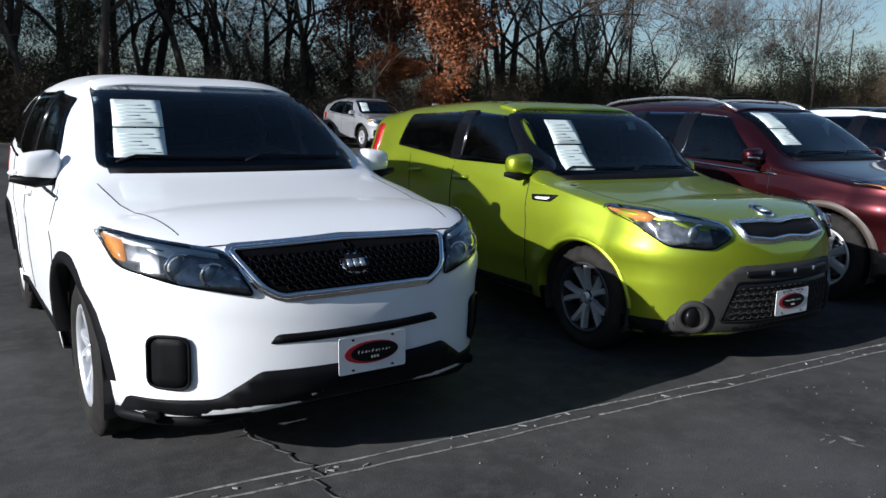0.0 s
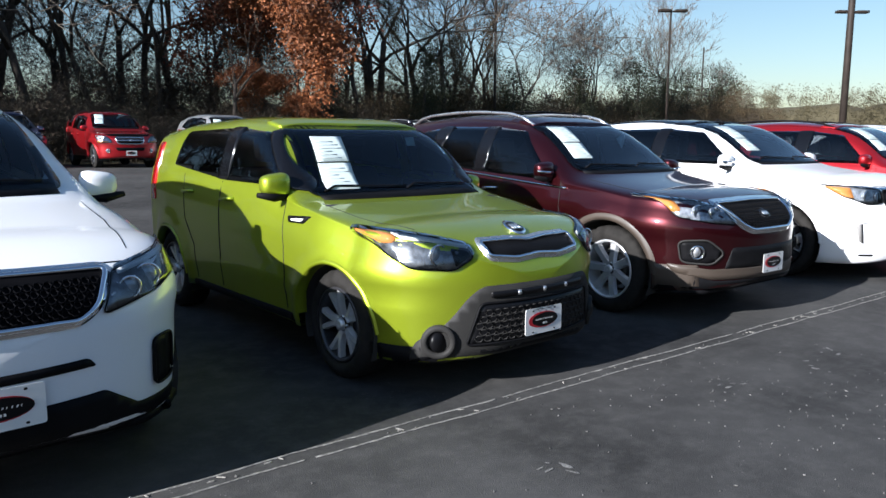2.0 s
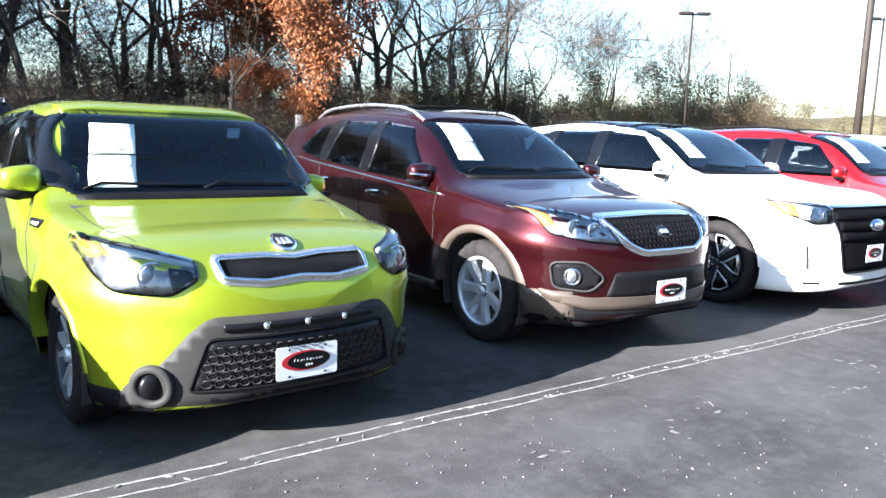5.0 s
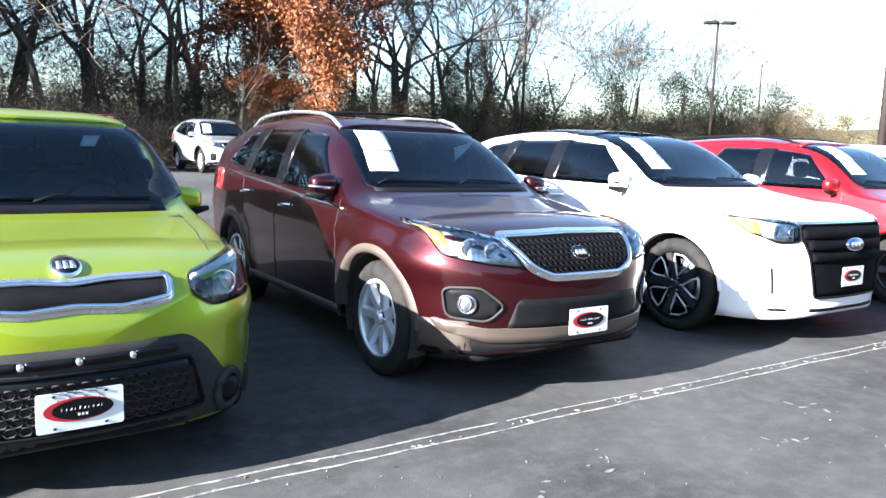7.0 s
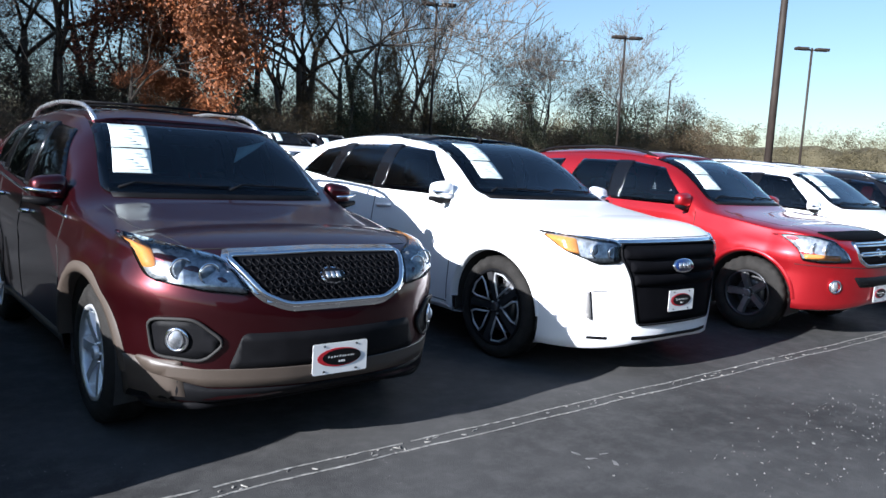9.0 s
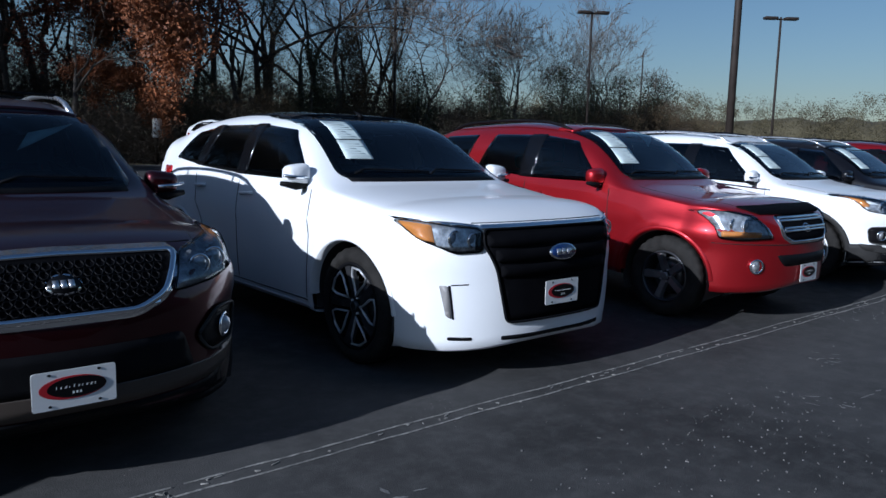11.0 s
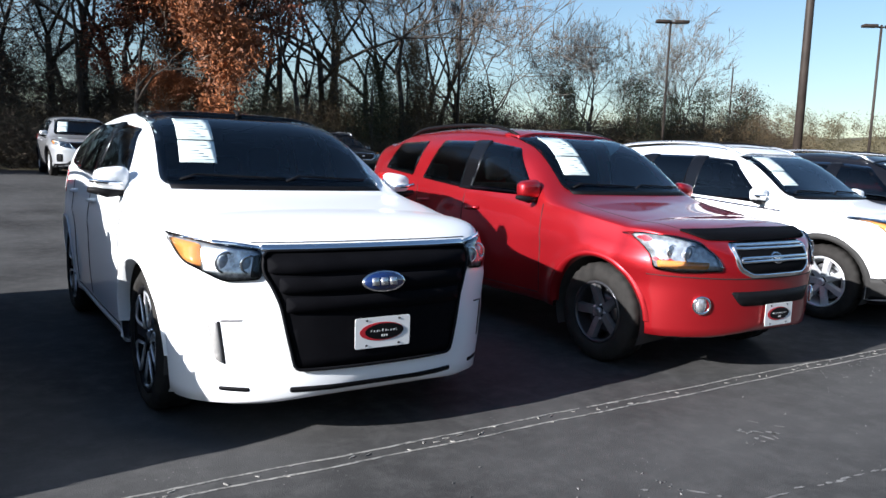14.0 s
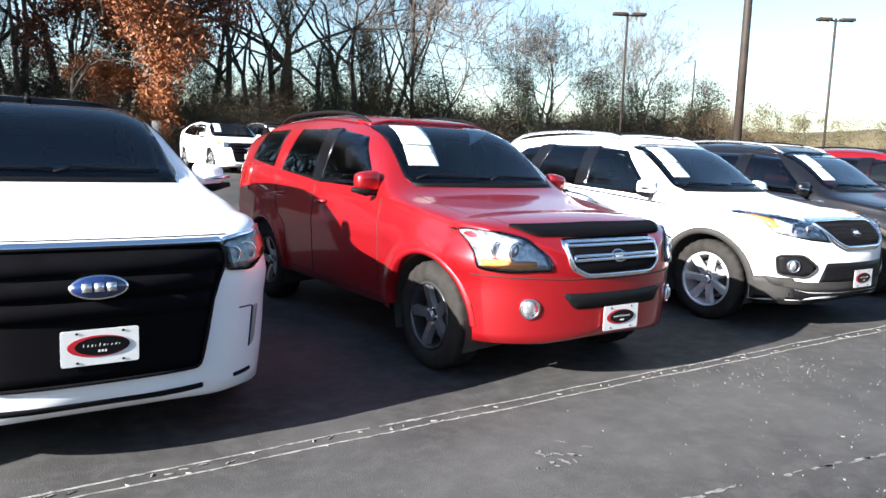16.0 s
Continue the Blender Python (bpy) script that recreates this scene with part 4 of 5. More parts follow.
SOUL = dict(
    length=4.14, nose=0.68, tail=0.26, front_axle=0.87, rear_axle=3.44, wheel=0.33, rim=0.225, arch=0.375, flare=0.028,
    top=[(0.68, 0.97), (1.15, 1.03), (1.27, 1.055), (1.86, 1.50), (2.12, 1.57), (2.6, 1.60), (3.4, 1.575), (3.88, 1.53)],
    belt=[(0.68, 0.90), (1.25, 1.0), (2.4, 1.10), (3.4, 1.16), (3.88, 1.18)],
    plan=[(0.68, 0.855), (1.1, 0.89), (2.2, 0.90), (3.4, 0.89), (3.88, 0.85)],
    floor=[(0.68, 0.18), (1.4, 0.24), (3.2, 0.25), (3.88, 0.3)],
    tumble=0.14, square=5.4, crease=0.5, middle=0.6, round=2.3, roll_top=0.85, roll_chin=0.2,
    panes=[[(1.5, 1.12), (1.94, 1.47), (2.34, 1.505), (2.36, 1.13)], [(2.44, 1.135), (2.42, 1.505), (3.29, 1.485), (3.38, 1.215)]],
    glass=[SIDE_GLASS, DARK_GLASS],
    screen=[(-0.72, 1.06), (0.72, 1.06), (0.62, 1.52), (-0.62, 1.52)], screen_half=0.68, screen_top=(1.515, 1.85),
    seams=[[(1.46, 1.07), (1.42, 0.75), (1.42, 0.34)], [(2.39, 1.12), (2.4, 0.34)], [(3.1, 1.15), (3.06, 0.8), (2.9, 0.6), (2.88, 0.34)], [(1.42, 0.32), (2.88, 0.32)]],
    handles=[(2.26, 1.0), (2.98, 1.02)], mirror=(0.80, 1.52, 1.12), far_mirror=(-0.03, 0.1, -0.05), seat_y=1.95, belt_in=1.06,
    tail_lamp=[(3.8, 0.9), (3.8, 1.4), (3.93, 1.4), (3.93, 0.9)], hood_seams=[[(0.72, 1.22), (0.7, 0.85), (0.62, 0.4)]],
)
EDGE = dict(
    length=4.68, nose=0.72, tail=0.3, front_axle=0.98, rear_axle=3.80, wheel=0.385, rim=0.285, arch=0.44, flare=0.02,
    top=[(0.72, 1.10), (1.2, 1.16), (1.3, 1.19), (2.05, 1.61), (2.4, 1.67), (3.0, 1.70), (3.9, 1.64), (4.38, 1.53)],
    belt=[(0.72, 1.02), (1.3, 1.10), (2.4, 1.14), (3.8, 1.20), (4.38, 1.22)],
    plan=[(0.72, 0.925), (1.2, 0.955), (2.5, 0.965), (3.8, 0.955), (4.38, 0.9)],
    floor=[(0.72, 0.19), (1.5, 0.26), (3.6, 0.26), (4.38, 0.32)],
    tumble=0.17, square=4.6, crease=0.9, middle=0.65, round=2.5, roll_top=0.7, roll_chin=0.2,
    panes=[[(1.55, 1.17), (2.05, 1.53), (2.52, 1.575), (2.56, 1.18)], [(2.64, 1.185), (2.6, 1.575), (3.25, 1.57), (3.4, 1.22)], [(3.48, 1.23), (3.35, 1.56), (3.72, 1.51), (4.05, 1.28)]],
    glass=[SIDE_GLASS, DARK_GLASS, DARK_GLASS],
    screen=[(-0.73, 1.195), (0.73, 1.195), (0.63, 1.655), (-0.63, 1.655)], screen_half=0.7, screen_top=(1.62, 2.1),
    seams=[[(1.5, 1.12), (1.46, 0.8), (1.5, 0.36)], [(2.58, 1.16), (2.6, 0.36)], [(3.46, 1.2), (3.42, 0.92), (3.3, 0.75), (3.25, 0.36)], [(1.5, 0.34), (3.25, 0.34)]],
    handles=[(2.42, 1.04), (3.32, 1.06)], mirror=(0.87, 1.62, 1.20), seat_y=2.1, belt_in=1.14,
    tail_lamp=[(4.1, 1.0), (4.1, 1.2), (4.36, 1.2), (4.36, 1.0)], antenna=(0, 2.25),
)
OLD_SORENTO = dict(
    length=4.59, nose=0.66, tail=0.3, front_axle=0.85, rear_axle=3.56, wheel=0.358, rim=0.222, arch=0.415, flare=0.035,
    top=[(0.66, 1.05), (1.15, 1.12), (1.28, 1.16), (1.95, 1.60), (2.3, 1.68), (3.0, 1.73), (3.9, 1.69), (4.29, 1.6)],
    belt=[(0.66, 0.98), (1.3, 1.07), (2.4, 1.12), (3.6, 1.18), (4.29, 1.22)],
    plan=[(0.66, 0.88), (1.1, 0.915), (2.5, 0.915), (3.8, 0.905), (4.29, 0.86)],
    floor=[(0.66, 0.26), (1.5, 0.32), (3.5, 0.32), (4.29, 0.36)],
    tumble=0.16, square=4.6, crease=0.84, middle=0.65, round=2.3, roll_top=0.85, roll_chin=0.22,
    panes=[[(1.6, 1.14), (2.0, 1.52), (2.45, 1.58), (2.5, 1.15)], [(2.6, 1.16), (2.56, 1.58), (3.12, 1.585), (3.3, 1.22)], [(3.5, 1.24), (3.4, 1.58), (3.95, 1.56), (4.12, 1.3)]],
    glass=[SIDE_GLASS, SIDE_GLASS, DARK_GLASS],
    screen=[(-0.69, 1.19), (0.69, 1.19), (0.60, 1.645), (-0.60, 1.645)], screen_half=0.67, screen_top=(1.62, 2.0),
    seams=[[(1.48, 1.09), (1.44, 0.8), (1.46, 0.42)], [(2.53, 1.14), (2.54, 0.42)], [(3.36, 1.18), (3.3, 0.9), (3.1, 0.72), (3.06, 0.42)], [(1.46, 0.4), (3.06, 0.4)]],
    handles=[(2.38, 1.0), (3.2, 1.02)], mirror=(0.82, 1.62, 1.18), seat_y=2.1, belt_in=1.1,
    tail_lamp=[(4.05, 1.0), (4.05, 1.25), (4.27, 1.25), (4.27, 1.0)], hood_seams=[[(0.72, 1.25), (0.7, 0.8), (0.62, 0.3)]],
    rails=(0.56, 2.2, 4.0, 0.05, PLASTIC),
)


def both(polys):
    """Outlines on one half of the front, and the same mirrored."""
    out = []
    for poly, *rest in polys:
        out += [(poly, *rest), ([(-u, v) for u, v in poly][::-1], *rest)]
    return out


def later_sorento(paint):
    grille = rounded([(-0.48, 0.91), (0, 0.92), (0.48, 0.91), (0.40, 0.79), (0.33, 0.75), (-0.33, 0.75), (-0.40, 0.79)], 0.03)
    vent = rounded(bar(-0.76, 0.40, -0.64, 0.605), 0.04)
    return dict(
        SORENTO, paint=paint, rim=0.225, spokes=5, twin=True, lip=(PLASTIC, 0.045),
        lamp=[(-0.855, 0.97), (-0.83, 0.85), (-0.67, 0.80), (-0.42, 0.755), (-0.50, 0.905), (-0.70, 0.94)],
        domes=[(-0.555, 0.835, 0.038), (-0.655, 0.86, 0.045)], amber=[[(-0.853, 0.96), (-0.835, 0.875), (-0.80, 0.865), (-0.80, 0.945)]],
        brow=[[(-0.80, 0.953), (-0.70, 0.936), (-0.52, 0.90), (-0.52, 0.885), (-0.70, 0.92), (-0.80, 0.935)]], lamp_base=LAMP_GREY,
        front=both([(vent, PLASTIC, "fog_vent", 0.006)]) + [
            (inset(grille, -0.022), CHROME, "chrome_frame", 0.006), (grille, GRILLE, "grille", 0.010), (rounded([(-0.38, 0.57), (0.38, 0.57), (0.35, 0.605), (-0.35, 0.605)], 0.015), PLASTIC, "lower_intake", 0.005),
            (rounded([(-0.84, 0.245), (0.84, 0.245), (0.82, 0.34), (0.56, 0.36), (0.41, 0.465), (-0.41, 0.465), (-0.56, 0.36), (-0.82, 0.34)], 0.02), PLASTIC, "lower_bumper", 0.006)],
        front_rods=[(grille, 0.012, CHROME, "grille_surround"), (rounded(bar(-0.83, 0.245, 0.83, 0.265), 0.008), 0.024, PLASTIC, "valance")] + [(rounded(bar(s - 0.06, 0.40, s + 0.06, 0.605), 0.04), 0.006, PLASTIC, "vent_edge") for s in (-0.70, 0.70)],
        meshes=[(inset(grille, 0.012), GRILLE, "grille_mesh", 0.03)],
        side_plates=[([(1.42, 0.25), (3.2, 0.25), (3.2, 0.34), (1.42, 0.34)], PLASTIC, "side_skirt")],
        emblem=(0.0, 0.835, 0.068, 0.036, PLATE_BLACK), plate=(0.03, 0.49), sheet=(-0.62, 1.20, -0.37, 1.50, 0.25),
        front_seams=[[(-0.6, 0.925), (0, 0.945), (0.6, 0.925)]])


def earlier_sorento(paint, trim, rails=SATIN):
    grille = rounded([(-0.49, 0.935), (0, 0.945), (0.49, 0.935), (0.38, 0.785), (0.26, 0.735), (-0.26, 0.735), (-0.38, 0.785)], 0.04)
    fog = rounded([(-0.80, 0.665), (-0.65, 0.675), (-0.53, 0.57), (-0.61, 0.48), (-0.78, 0.495)], 0.04)
    return dict(
        SORENTO, paint=paint, spokes=7, twin=False, lip=(trim, 0.05), crossbars=(2.55, 3.5), rails=(0.57, 2.15, 4.1, 0.06, rails),
        lamp=[(-0.825, 1.0), (-0.80, 0.84), (-0.62, 0.80), (-0.43, 0.785), (-0.51, 0.93), (-0.70, 0.975)],
        domes=[(-0.585, 0.875, 0.04), (-0.685, 0.89, 0.042)], amber=[[(-0.822, 0.99), (-0.805, 0.88), (-0.765, 0.89), (-0.765, 0.98)]],
        front=both([(fog, PLASTIC, "fog_housing", 0.005)]) + [
            (inset(grille, -0.03), CHROME, "chrome_frame", 0.006), (grille, GRILLE, "grille", 0.010), (rounded([(-0.46, 0.61), (0.46, 0.61), (0.52, 0.44), (-0.52, 0.44)], 0.03), PLASTIC, "lower_intake", 0.005),
            (rounded([(-0.84, 0.485), (-0.62, 0.44), (-0.50, 0.445), (0.50, 0.445), (0.62, 0.44), (0.84, 0.485), (0.80, 0.41), (0.6, 0.36), (-0.6, 0.36), (-0.80, 0.41)], 0.03), trim, "lower_bumper", 0.008), (rounded([(-0.85, 0.42), (-0.58, 0.35), (0.58, 0.35), (0.85, 0.42), (0.84, 0.245), (-0.84, 0.245)], 0.02), PLASTIC, "chin", 0.006)],
        front_rods=[(grille, 0.015, CHROME, "grille_surround"), (rounded(bar(-0.77, 0.245, 0.77, 0.265), 0.008), 0.022, PLASTIC, "valance"), (fog, 0.008, GREY_PLASTIC, "fog_edge"), ([(-u, v) for u, v in fog], 0.008, GREY_PLASTIC, "fog_edge")],
        meshes=[(inset(grille, 0.012), PLASTIC, "grille_mesh", 0.036)], fogs=[(-0.705, 0.575, 0.042, 0.05)],
        side_plates=[([(1.42, 0.25), (3.2, 0.25), (3.2, 0.36), (1.42, 0.36)], trim, "side_skirt"), ([(0.22, 0.25), (0.53, 0.25), (0.51, 0.47), (0.22, 0.475)], trim, "lower_corner")],
        emblem=(0.0, 0.845, 0.068, 0.036, PLATE_BLACK), plate=(0.0, 0.465), sheet=(-0.615, 1.26, -0.40, 1.55, 0.3), tags=[[(0.16, 1.35), (0.40, 1.456), (0.52, 1.513), (0.245, 1.45)]] if paint is MAROON else (), mirror_strip=CHROME,
        front_seams=[[(-0.6, 0.965), (0, 0.975), (0.6, 0.965)]], handle_mat=CHROME if paint is MAROON else paint)


def soul_car():
    slim = rounded([(-0.365, 0.858), (-0.14, 0.858), (0.0, 0.848), (0.14, 0.858), (0.365, 0.858), (0.355, 0.788), (0.17, 0.768), (0.0, 0.78), (-0.17, 0.768), (-0.355, 0.788)], 0.02)
    mouth = rounded([(-0.42, 0.635), (0.42, 0.635), (0.50, 0.57), (0.61, 0.42), (0.72, 0.33), (0.73, 0.20), (-0.73, 0.20), (-0.72, 0.33), (-0.61, 0.42), (-0.50, 0.57)], 0.04)
    net = rounded([(-0.43, 0.54), (0.43, 0.54), (0.50, 0.31), (-0.50, 0.31)], 0.03)
    slots = [(rounded(bar(-0.37 + 0.192 * k, 0.568, -0.37 + 0.192 * k + 0.165, 0.602), 0.01), PLATE_BLACK, "upper_slot", 0.017) for k in range(4)]
    return dict(
        SOUL, paint=GREEN, spokes=5, twin=True, rim_mat=DARK_ALLOY, lip=(GREEN, 0.02),
        lamp=[(-0.812, 0.93), (-0.80, 0.81), (-0.75, 0.735), (-0.56, 0.725), (-0.455, 0.79), (-0.445, 0.855), (-0.64, 0.905)],
        domes=[(-0.62, 0.81, 0.048)], amber=[[(-0.81, 0.922), (-0.80, 0.86), (-0.765, 0.865), (-0.745, 0.91)]],
        brow=[[(-0.75, 0.915), (-0.64, 0.897), (-0.46, 0.852), (-0.46, 0.836), (-0.64, 0.876), (-0.74, 0.888)]], lamp_base=LAMP_GREY, lamp_dark=[[(-0.55, 0.745), (-0.47, 0.80), (-0.475, 0.825), (-0.56, 0.84)]],
        front=[(inset(slim, -0.022), SATIN, "chrome_frame", 0.005), (slim, PLASTIC, "grille", 0.009), (mouth, GREY_PLASTIC, "lower_fascia", 0.008), (net, PLATE_BLACK, "lower_intake", 0.012),
               (rounded([(-0.82, 0.182), (0.82, 0.182), (0.835, 0.295), (-0.835, 0.295)], 0.02), PLASTIC, "chin", 0.006)] + slots + [(ellipse(-0.192 + 0.192 * k, 0.585, 0.012, 0.014, 12), SATIN, "slot_peg", 0.022) for k in range(3)],
        front_rods=[(slim, 0.011, CHROME, "grille_surround"), (net, 0.007, PLASTIC, "intake_edge")], meshes=[(inset(net, 0.01), GREY_PLASTIC, "intake_mesh", 0.045)],
        fogs=[(-0.625, 0.335, 0.06, 0.08)], fog_mat=GREY_PLASTIC, fog_fill=PLATE_BLACK, fog_rim=0.02,
        side_plates=[([(1.39, 0.945), (1.13, 0.958), (1.20, 0.908), (1.37, 0.905)], PLASTIC, "fender_badge"), ([(1.35, 0.930), (1.20, 0.938), (1.225, 0.918), (1.345, 0.916)], PLATE_WHITE, "badge_mark"),
                     ([(1.34, 0.22), (2.95, 0.22), (2.95, 0.32), (1.34, 0.32)], PLASTIC, "side_skirt"),
                     ([(0.2, 0.185), (0.5, 0.185), (0.49, 0.3), (0.2, 0.3)], PLASTIC, "lower_edge"), ([(1.40, 1.09), (1.52, 1.11), (1.95, 1.472), (1.895, 1.492)], FRIT, "pillar_cover")],
        emblem=(0.0, 0.905, 0.058, 0.029, PLATE_BLACK), plate=(0.0, 0.40, 0.0), sheet=(-0.59, 1.09, -0.345, 1.44, 0.28), tags=[[(0.30, 1.38), (0.38, 1.38), (0.43, 1.445), (0.335, 1.44)]])


def edge_car():
    half = [(0.56, 0.945), (0.565, 0.85), (0.53, 0.79), (0.495, 0.7), (0.465, 0.55), (0.43, 0.395)]
    grille = rounded([(-u, v) for u, v in half] + half[::-1], 0.035)
    slats = []
    for z0, z1 in ((0.85, 0.92), (0.76, 0.83), (0.67, 0.74)):
        w = 0.545 if z0 > 0.8 else 0.5 - (0.76 - z0) * 0.3
        slats.append((rounded(bar(-w, z0, w, z1), 0.015), GRILLE, "grille_slat", 0.02))
    slit = rounded([(-0.785, 0.622), (-0.748, 0.62), (-0.724, 0.42), (-0.752, 0.44)], 0.01)
    return dict(
        EDGE, paint=WHITE, spokes=5, twin=False, petals=True, rim_mat=PLASTIC, spoke_mat=DARK_ALLOY,
        lamp=[(-0.88, 0.995), (-0.86, 0.89), (-0.72, 0.81), (-0.575, 0.825), (-0.565, 0.95), (-0.77, 0.98)],
        domes=[(-0.71, 0.895, 0.042), (-0.62, 0.89, 0.036)], amber=[[(-0.879, 0.985), (-0.862, 0.895), (-0.80, 0.865), (-0.79, 0.97)]], lamp_base=REFLECTOR, lamp_dark=[[(-0.62, 0.83), (-0.58, 0.835), (-0.572, 0.935), (-0.60, 0.93)]],
        front=both([([(-0.878, 1.004), (-0.77, 0.994), (-0.57, 0.966), (-0.57, 0.952), (-0.77, 0.98), (-0.875, 0.992)], CHROME, "lamp_trim", 0.014), (slit, LIGHT_GREY, "fog_slit", 0.004), (rounded([(-0.747, 0.622), (-0.738, 0.622), (-0.714, 0.42), (-0.722, 0.42)], 0.002), PLASTIC, "slit_shadow", 0.003), (rounded([(-0.735, 0.628), (-0.65, 0.634), (-0.652, 0.627), (-0.735, 0.621)], 0.002), PLASTIC, "slit_line", 0.002), (rounded(bar(-0.735, 0.29, -0.62, 0.31), 0.008), PLASTIC, "lip_slot", 0.004)]) + [
            (grille, GRILLE, "grille", 0.006), (rounded([(-0.57, 0.948), (0.57, 0.948), (0.56, 0.972), (-0.56, 0.972)], 0.01), CHROME, "hood_trim", 0.01),
            (rounded([(-0.45, 0.285), (0.45, 0.285), (0.45, 0.31), (-0.45, 0.31)], 0.01), PLASTIC, "lip_slot", 0.004)] + slats,
        front_rods=[(grille, 0.008, PLASTIC, "grille_surround")],
        side_plates=[([(1.45, 0.24), (3.3, 0.24), (3.3, 0.31), (1.45, 0.31)], WHITE, "side_skirt")],
        header_mat=FRIT, roof_plates=[([(-0.60, 2.17), (0.60, 2.17), (0.58, 4.0), (-0.58, 4.0)], FRIT, "glass_roof")], lip=(WHITE, 0.02),
        emblem=(0.0, 0.795, 0.115, 0.047, EMBLEM_BLUE, 0.02), plate=(0.0, 0.55), sheet=(-0.58, 1.32, -0.36, 1.60, 0.25),
        front_seams=[[(-0.6, 0.985), (0, 0.985), (0.6, 0.985)]], mirror_strip=CHROME)


def old_sorento(paint):
    grille = rounded([(-0.40, 0.905), (0.40, 0.905), (0.37, 0.76), (0.28, 0.715), (-0.28, 0.715), (-0.37, 0.76)], 0.03)
    return dict(
        OLD_SORENTO, paint=paint, spoke_mat=DARK_SPOKE, rim_mat=DARK_ALLOY, pillars=(FRIT, None), spokes=5, twin=False, lip=(paint, 0.03), mirror_mat=paint,
        lamp=[(-0.84, 0.965), (-0.85, 0.745), (-0.75, 0.73), (-0.50, 0.745), (-0.53, 0.83), (-0.62, 0.92), (-0.74, 0.955)],
        domes=[(-0.68, 0.845, 0.05), (-0.76, 0.855, 0.04)], amber=[[(-0.835, 0.80), (-0.835, 0.75), (-0.60, 0.752), (-0.58, 0.795)]],
        front=[(inset(grille, -0.02), CHROME, "chrome_frame", 0.006), (grille, GRILLE, "grille", 0.010), (rounded([(-0.66, 0.992), (0, 1.0), (0.66, 0.992), (0.55, 0.935), (0, 0.925), (-0.55, 0.935)], 0.03), GRILLE, "bug_deflector", 0.012),
               (rounded([(-0.44, 0.605), (0.44, 0.605), (0.36, 0.51), (-0.36, 0.51)], 0.03), PLASTIC, "lower_intake", 0.005),
               (rounded([(-0.72, 0.265), (0.72, 0.265), (0.74, 0.29), (-0.74, 0.29)], 0.02), PLASTIC, "chin", 0.004)],
        front_rods=[(grille, 0.008, CHROME, "grille_surround"), (rounded(bar(-0.385, 0.878, 0.385, 0.9), 0.008), 0.012, CHROME, "grille_bar"), (rounded(bar(-0.36, 0.80, 0.36, 0.822), 0.008), 0.011, CHROME, "grille_bar")],
        fogs=[(-0.615, 0.515, 0.05, 0.055)], emblem=(0.0, 0.815, 0.062, 0.036, PLATE_BLACK), plate=(0.0, 0.44), sheet=(-0.60, 1.31, -0.355, 1.61, 0.35), tags=[[(0.083, 1.482), (0.445, 1.603), (0.243, 1.628)]],
        front_seams=[[(-0.86, 0.70), (-0.4, 0.69), (0.4, 0.69), (0.86, 0.70)]], crossbars=())


# ---- the parked row ----
build_car("suv", later_sorento(WHITE), 1.17, 2.66, "white crossover SUV with black cladding and a mesh grille", "SUV", 4.4)
build_car("hatchback", soul_car(), 3.944, 2.72, "boxy yellow-green hatchback with a grey lower bumper", "car", 1.8)
build_car("suv", earlier_sorento(MAROON, TAN_PLASTIC), 6.655, 2.79, "dark maroon SUV with tan trim and silver roof rails", "SUV")
build_car("suv", edge_car(), 9.48, 2.76, "white crossover SUV with a large black grille and dark roof", "SUV", cell=0.024)
build_car("suv", old_sorento(RED), 12.43, 2.53, "bright red older SUV with a dark hood deflector", "SUV")
build_car("suv", earlier_sorento(WHITE, GREY_PLASTIC), 15.6, 2.6, "white SUV with grey trim beside the red one", "SUV", cell=0.045)
build_car("suv", earlier_sorento(BLACK, GREY_PLASTIC), 18.4, 2.6, "black SUV with grey trim in the parked row", "SUV", cell=0.06, simple=True)
build_car("suv", old_sorento(RED), 21.2, 2.5, "red older SUV near the row's end", "SUV", cell=0.06, simple=True)

# ---- cars of the back row ----
BACK = [("suv", old_sorento(RED), 7.45, 23.0, "red older SUV in the back row"), ("suv", later_sorento(SILVER), 10.8, 21.8, "silver SUV in the back row"),
        ("suv", earlier_sorento(NAVY, PLASTIC), 4.6, 24.0, "dark blue SUV in the back row"), ("suv", edge_car(), 17.5, 22.6, "white crossover SUV in the back row"),
        ("suv", earlier_sorento(BLACK, PLASTIC), 19.5, 22.6, "black SUV in the back row")]
for nm, spec, bx, by, lab in BACK:
    spec["lift"] = ground_z(by + 2)
    build_car(nm, spec, bx, by, lab, "SUV", cell=0.08, simple=True)

# ---- woods ----


